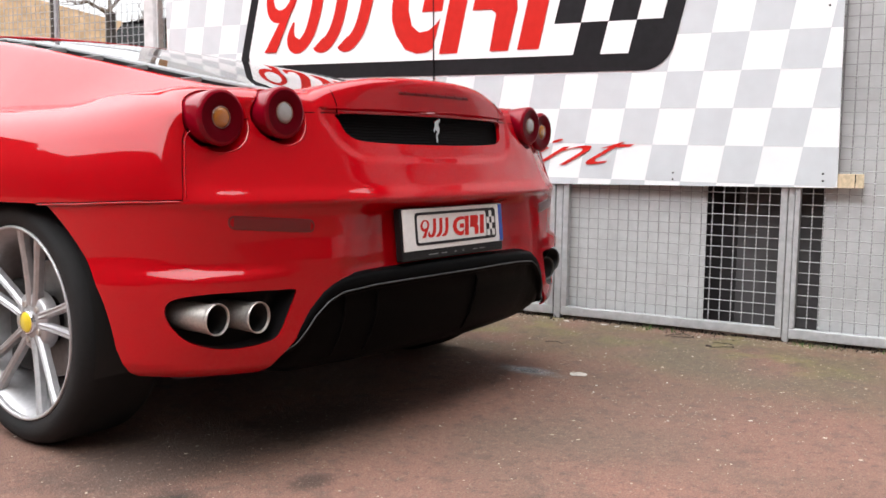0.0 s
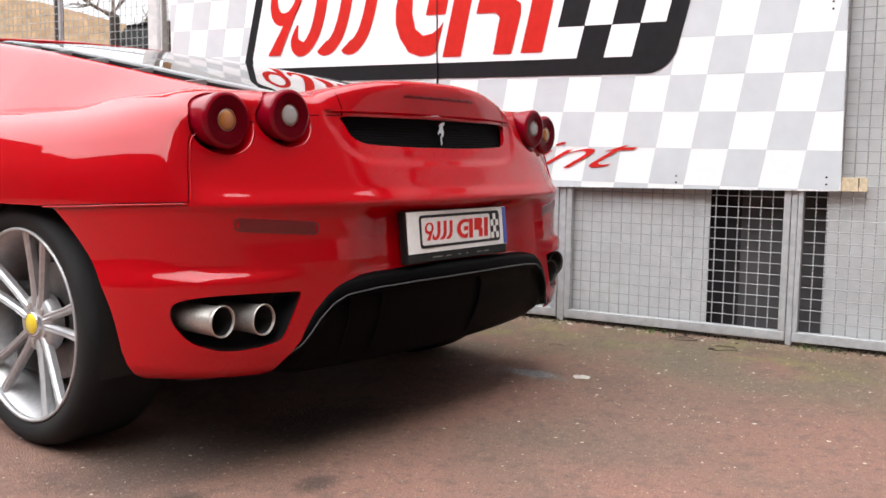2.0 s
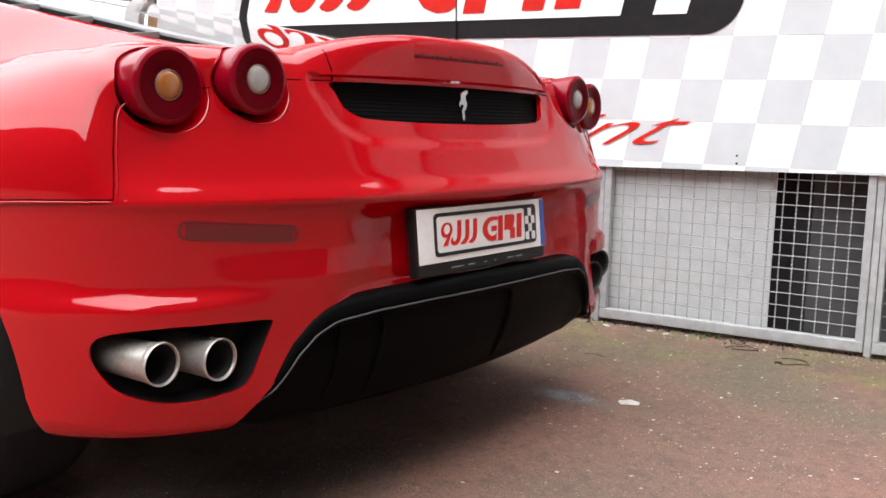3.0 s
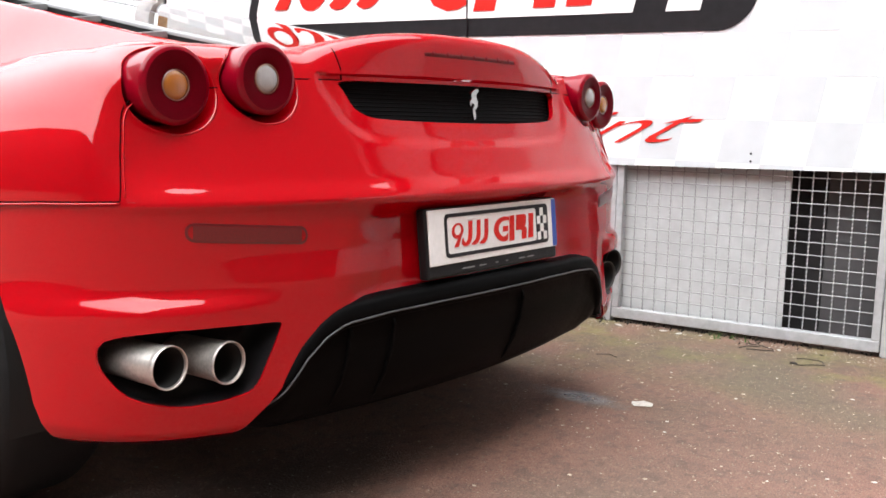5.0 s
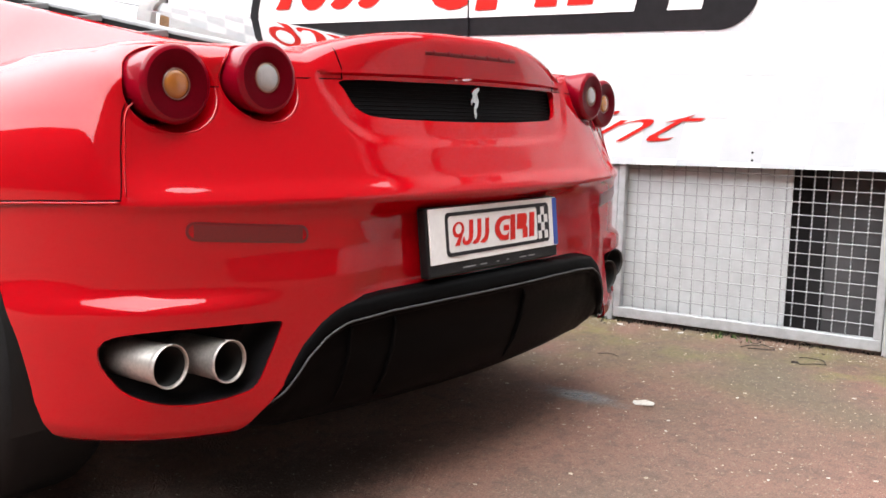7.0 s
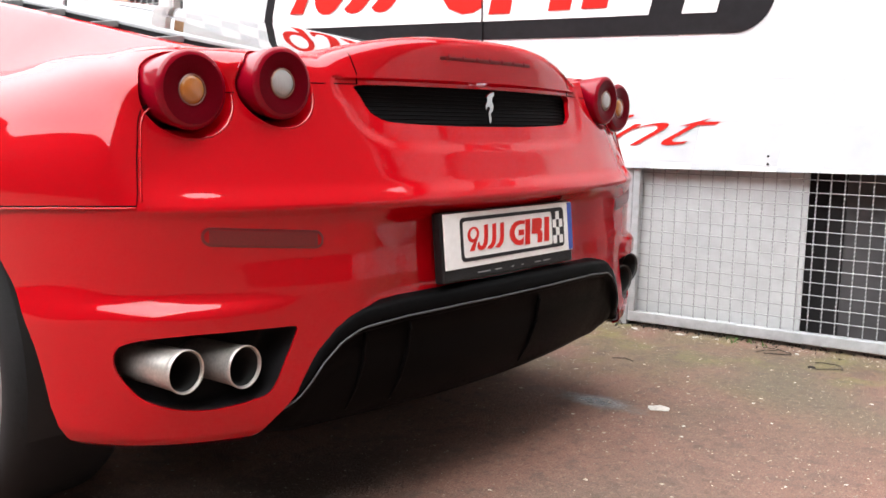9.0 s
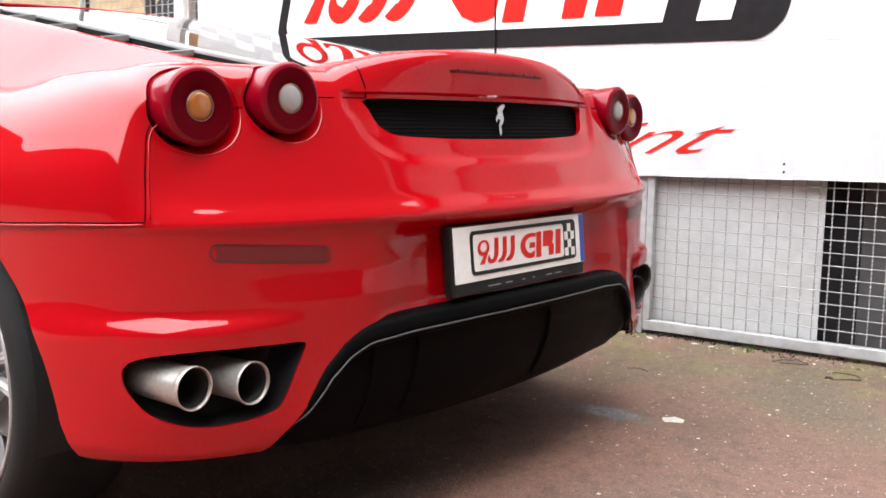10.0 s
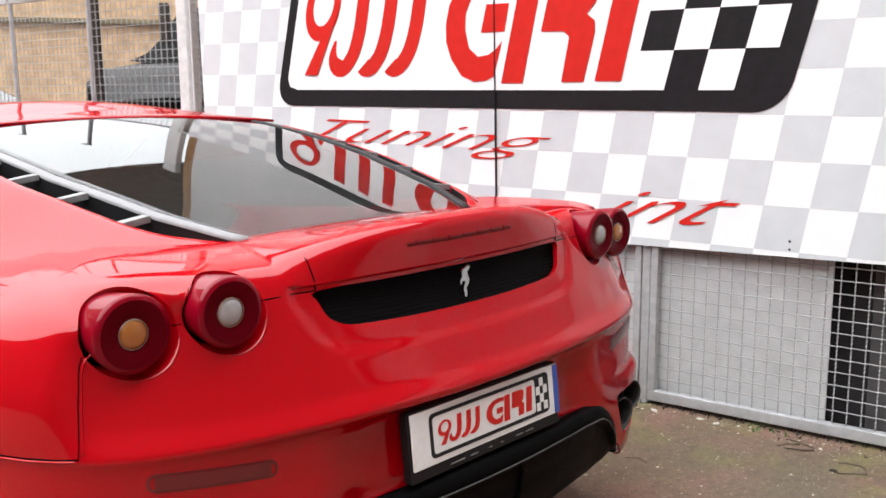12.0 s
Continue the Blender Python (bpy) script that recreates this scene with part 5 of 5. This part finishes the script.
for sx in (-1, 1):
    bm = bmesh.new()
    bmesh.ops.create_uvsphere(bm, u_segments=20, v_segments=12, radius=1, matrix=Matrix.Translation((sx * 1.0, 2.62, .96)) @ Matrix.Diagonal((.11, .07, .065, 1)))
    mirror = part("door_mirror", bm, RED, car, smooth=True)
    bm = bmesh.new()
    tube(bm, [(sx * .86, 2.64, .90), (sx * .93, 2.63, .925), (sx * .97, 2.62, .94)], .014, 8)
    part("mirror_arm", bm, BLACK, mirror, smooth=True)

# ---- litter on the ground ----
rng = random.Random(7)


def scrap(x, y, size, name, label, mat):
    bm = bmesh.new()
    n = 9
    pts = [(size * (0.6 + 0.5 * rng.random()) * math.cos(2 * math.pi * k / n), 0.62 * size * (0.6 + 0.5 * rng.random()) * math.sin(2 * math.pi * k / n)) for k in range(n)]
    top = [bm.verts.new((a, b, .0015 + .10 * size * rng.random())) for a, b in pts]
    low = [bm.verts.new((a * .9, b * .9, .0005)) for a, b in pts]
    c, d = bm.verts.new((0, 0, .0015 + .12 * size)), bm.verts.new((0, 0, .0005))
    for k in range(n):
        j = (k + 1) % n
        bm.faces.new((top[k], top[j], c))
        bm.faces.new((low[j], low[k], d))
        bm.faces.new((low[k], low[j], top[j], top[k]))
    ob = tagged(part(name, bm, mat, None), label, "litter")
    ob.matrix_world = pose(x, y, 0, 0, 0, rng.uniform(0, 360))
    return ob


scrap(.80, .012, .048, "paper_scrap", "crumpled dirty white scrap lying on the asphalt", PAPER)
for x, y, s in ((1.055, -.185, .018), (1.302, -.465, .016), (.612, -.156, .014), (.564, -.606, .013), (.62, -.70, .016), (.70, -.12, .014), (.9, -.3, .012), (1.2, .1, .012), (1.38, -.2, .011), (.45, -.5, .012)):
    scrap(x, y, s * .5, "paper_scrap", "small pale scrap lying on the asphalt", PAPER)


def twig(pts, r):
    bm = bmesh.new()
    tube(bm, pts, r, 6)
    return tagged(part("twig", bm, TWIG, None, smooth=True), "thin dark twig lying on the asphalt", "twig", "twigs by the fence")


twig([(1.606, -.172, .004), (1.600, -.205, .004), (1.625, -.240, .007), (1.652, -.274, .005), (1.685, -.256, .008), (1.711, -.236, .004), (1.70, -.19, .006), (1.69, -.165, .004)], .0017)
twig([(1.604, -.168, .005), (1.612, -.176, .006), (1.614, -.19, .004)], .004)
twig([(1.235, .415, .003), (1.256, .372, .006), (1.247, .335, .003)], .0013)
twig([(1.701, .058, .004), (1.732, .034, .009), (1.764, .002, .005)], .0018)
twig([(1.785, .064, .004), (1.772, .01, .010), (1.765, -.051, .004)], .0016)
twig([(1.700, .03, .004), (1.712, -.02, .006), (1.745, -.06, .004)], .002)
for u, w, q in ((-.36, -.045, .024), (-.17, -.035, .020), (-.10, -.05, .022), (-.02, -.03, .012), (.30, -.09, .014)):
    p = WALL @ Vector((u, w, 0))
    scrap(p.x, p.y, q, "paper_scrap", "flat pale scrap lying by the foot of the fence", PAPER)
twig([(-1.12, .30, .003), (-1.16, .26, .006), (-1.17, .23, .003)], .002)
verts, faces = [], []
for k in range(4200):
    if rng.random() < .55:
        u, w = rng.uniform(-1.0, 1.6), rng.uniform(-1.5, -.01) if rng.random() < .6 else -abs(rng.gauss(0, .06))
        p = WALL @ Vector((u, w, 0))
        x, y = p.x, p.y
    else:
        x, y = rng.uniform(-1.4, 2.0), rng.uniform(-1.8, 1.0)
    s = rng.uniform(.0012, .0036) * (2.3 if rng.random() < .07 else 1)
    a = rng.uniform(0, 6.28)
    n = len(verts)
    for q in range(4):
        verts.append((x + s * math.cos(a + q * 1.57) * rng.uniform(.6, 1.3), y + s * math.sin(a + q * 1.57) * rng.uniform(.6, 1.3), .0005))
    verts.append((x, y, min(s * .6, .0025)))
    faces += [(n, n + 1, n + 4), (n + 1, n + 2, n + 4), (n + 2, n + 3, n + 4), (n + 3, n, n + 4)]
tagged(mesh_object("litter_crumbs", verts, faces, CRUMB, None, smooth=False), "pale crumbs and bits of grit on the asphalt", "litter", kind="stuff")
# dark bits packed under the rail, their colour standing in for its shadow line
verts, faces = [], []
for k in range(420):
    p = WALL @ Vector((rng.uniform(-1.2, 1.7), .035 - abs(rng.gauss(0, .020 if k % 6 else .06)), 0))
    s, a = rng.uniform(.003, .010), rng.uniform(0, 6.28)
    n = len(verts)
    lift = rng.uniform(.001, .012)
    for q in range(4):
        verts.append((p.x + s * (1 if q % 2 else .45) * math.cos(a + q * 1.57), p.y + s * (1 if q % 2 else .45) * math.sin(a + q * 1.57), .001 + (lift if q in (1, 2) else 0)))
    verts.append((p.x, p.y, .003 + lift))
    faces += [(n, n + 1, n + 4), (n + 1, n + 2, n + 4), (n + 2, n + 3, n + 4), (n + 3, n, n + 4)]
tagged(mesh_object("rail_shadow_litter", verts, faces, SHADOW_LITTER, None, smooth=False), "dark bits of litter that fill in the shadow line under the fence rail", "litter", kind="stuff")
verts, faces = [], []
for k in range(50):
    u = rng.choice((.72, .78, .85, 1.1, .1)) + rng.gauss(0, .05)
    p = WALL @ Vector((u, -.01 - abs(rng.gauss(0, .03)), 0))
    a, hgt = rng.uniform(0, 6.28), rng.uniform(.008, .03)
    n = len(verts)
    dx, dy = math.cos(a) * .004, math.sin(a) * .004
    verts += [(p.x - dx, p.y - dy, 0), (p.x + dx, p.y + dy, 0), (p.x + rng.gauss(0, .012), p.y + rng.gauss(0, .012), hgt)]
    faces.append((n, n + 1, n + 2))
tagged(mesh_object("weeds", verts, faces, WEED, None, smooth=False), "small green weeds along the foot of the fence", "weeds", kind="stuff")

# ---- beyond the fence and behind the camera ----
FAR = pose(4.2, 10.5, 0, 0, 0, -26)
bm = bmesh.new()
TOP_LINE = [(-9, 3.05), (-2, 2.86), (.4, 2.76), (1.3, 2.58), (2.1, 2.43), (3.4, 2.26), (9, 2.1)]
flat_shape(bm, [(-9, 0)] + [(9, 0)] + TOP_LINE[::-1], .5)
s = tagged(part("wall_far", bm, OCHRE, None), "weathered ochre retaining wall beyond the fence", "wall", kind="structure")
s.matrix_world = FAR
bm = bmesh.new()
box(bm, (-9, -.07, 2.17), (2.6, -.004, 2.24), .02)
s = tagged(part("trim_ledge", bm, LEDGE, None), "projecting ledge on the ochre wall", "ledge", kind="structure")
s.matrix_world = FAR


def parked_car(x, y, turn, paint, label, tall=1.0, panes=DULL_GLASS, up=0.0):
    root = thing("parked_car", label, "car", "cars beyond the fence", "", pose(x, y, up, 0, 0, turn) @ Matrix.Diagonal((1, 1, tall, 1)))
    L, Wd = 4.1, .86
    rows = []
    for q in np.linspace(0, 1, 30):
        yy = -L / 2 + L * q
        top = np.interp(q, [0, .06, .25, .33, .45, .72, .86, .97, 1], [.55, .78, .86, .92, .94, .95, .98, .9, .6])
        ww = Wd * np.interp(q, [0, .08, .5, .92, 1], [.75, .95, 1, .96, .78])
        rows.append([(-ww, yy, .3), (-ww * 1.0, yy, .5), (-ww * .98, yy, .7), (-ww * .9, yy, top), (0, yy, top + .03), (ww * .9, yy, top), (ww * .98, yy, .7), (ww, yy, .5), (ww, yy, .3)])
    verts, faces = grid(rows)
    n = len(rows[0])
    faces += [tuple(range(n)), tuple(range(len(verts) - n, len(verts)))[::-1]]
    mesh_object("body", verts, faces, paint, root)
    rows = []
    for q in np.linspace(.22, .93, 20):
        yy = -L / 2 + L * q
        top = np.interp(q, [.22, .38, .5, .75, .93], [.9, 1.36, 1.44, 1.42, .98])
        rows.append([(-.76, yy, .88), (-.62, yy, top - .04), (0, yy, top), (.62, yy, top - .04), (.76, yy, .88)])
    verts, faces = grid(rows)
    mesh_object("glasshouse", verts, faces, panes, root, "dark car windows")
    rows = [[(xx, -L / 2 + L * q, np.interp(q, [.38, .5, .75], [1.375, 1.455, 1.435]) - .05 * (abs(xx) / .62) ** 2) for xx in np.linspace(-.62, .62, 9)] for q in np.linspace(.38, .75, 10)]
    verts, faces = grid(rows)
    shell(mesh_object("roof", verts, faces, paint, root), .02)
    for yy in (-1.25, 1.3):
        for sx in (-1, 1):
            bm = bmesh.new()
            lathe(bm, [(0, .02), (.18, .02), (.2, .0), (.3, .0), (.31, -.03), (.31, -.17), (.25, -.2)], Matrix.Translation((sx * .87, yy, .31)) @ Matrix.Rotation(radians(90) * sx, 4, "Y"), 28)
            part("wheel", bm, RUBBER, root, smooth=True)


bm = bmesh.new()
box(bm, (1.7, 3.4, 0), (8.0, 8.0, .68), .03)
tagged(part("ground_terrace", bm, PALE_PLASTER, None), "raised parking strip beyond the fence", "ground", kind="structure")
parked_car(3.85, 6.02, -57, BLACK_PAINT, "black car parked beyond the wire fence", 1.0, DULL_GLASS, .68)
parked_car(1.46, 9.31, -109, WHITE_PAINT, "white car parked by the ochre wall", 1.0, DARK_GLASS)


def bare_tree(x, y, tall, seed):
    r = random.Random(seed)
    root = thing("bare_tree", "leafless grey-brown tree beyond the ochre wall", "tree", "bare trees", "", pose(x, y, 0))
    bm = bmesh.new()
    tube(bm, [(0, 0, 0), (.05, .03, tall * .25), (-.04, .05, tall * .5), (.06, 0, tall * .75), (.05, .05, tall)], [.16, .13, .10, .06, .015], 8)
    part("trunk", bm, BARK, root, smooth=True)
    bm = bmesh.new()

    def branch(p, d, length, rad, depth):
        mid = p + d * length * .5 + Vector((r.gauss(0, .06), r.gauss(0, .06), r.gauss(0, .05))) * length
        end = p + d * length + Vector((0, 0, .08 * length))
        tube(bm, [p, mid, end], [rad, rad * .75, rad * .4], 5, False)
        if depth:
            for k in range(4):
                a = r.uniform(.3, 1)
                base = p + (end - p) * a
                nd = (d + Vector((r.gauss(0, .6), r.gauss(0, .6), r.gauss(.15, .4)))).normalized()
                branch(base, nd, length * r.uniform(.4, .65), rad * .5, depth - 1)

    for k in range(14):
        h = tall * r.uniform(.22, .95)
        a = r.uniform(0, 6.28)
        branch(Vector((0, 0, h)), Vector((math.cos(a), math.sin(a), r.uniform(.2, .9))).normalized(), tall * .28 * (1.15 - h / tall) + .3, .035, 2)
    part("crown", bm, BARK, root, smooth=True)


for k, (x, y) in enumerate(((3.2, 14.0), (5.2, 14.5), (7.6, 13.4), (9.8, 13.0), (6.4, 16.5), (12.0, 12.5), (4.4, 17.5), (10.6, 16.0))):
    bare_tree(x, y, 3.3 + .25 * (k % 3), 20 + k)
for x, y, r in ((1.665, 4.995, .034), (2.82, 6.04, .050)):
    pole = thing("dark_pole", "dark weathered timber pole standing beyond the wire fence", "pole", "poles beyond the fence", "", pose(x, y, 0))
    bm = bmesh.new()
    lathe(bm, [(r, 0.0), (r, .7), (r * .97, 1.4), (r * .95, 2.02), (r * .8, 2.05), (0, 2.05)], Matrix(), 16)
    part("pole_shaft", bm, TWIG, pole, smooth=True)

# plain unseen walls, added to close the yard and darken what the paint reflects
bm = bmesh.new()
box(bm, (-14.5, -9, 0), (-14.1, 20, 9.0), .02)
tagged(part("wall_unseen_side", bm, PALE_PLASTER, None), "unseen plain grey plaster wall added to shape the light", "wall", kind="structure")
bm = bmesh.new()
flat_shape(bm, [(-14.1, 0), (16, 0), (16, 22), (-5, 22), (-10, 14), (-14.1, 9)], .4, Matrix.Translation((0, -9.4, 0)))
tagged(part("wall_unseen_end", bm, PLASTER, None), "unseen tall dull plaster wall added to darken reflections", "wall", kind="structure")
bm = bmesh.new()
box(bm, (-11.8, -8.9, 0), (-11.5, 20, 3.0), .02)
tagged(part("wall_unseen_low", bm, PLASTER, None), "unseen low dark plaster wall added before the pale one", "wall", kind="structure")
bm = bmesh.new()
box(bm, (-11.4, 14.0, 0), (-1.0, 14.4, 6.6), .02)
tagged(part("wall_unseen_front", bm, PLASTER, None), "unseen plain dark plaster wall added to darken reflections", "wall", kind="structure")
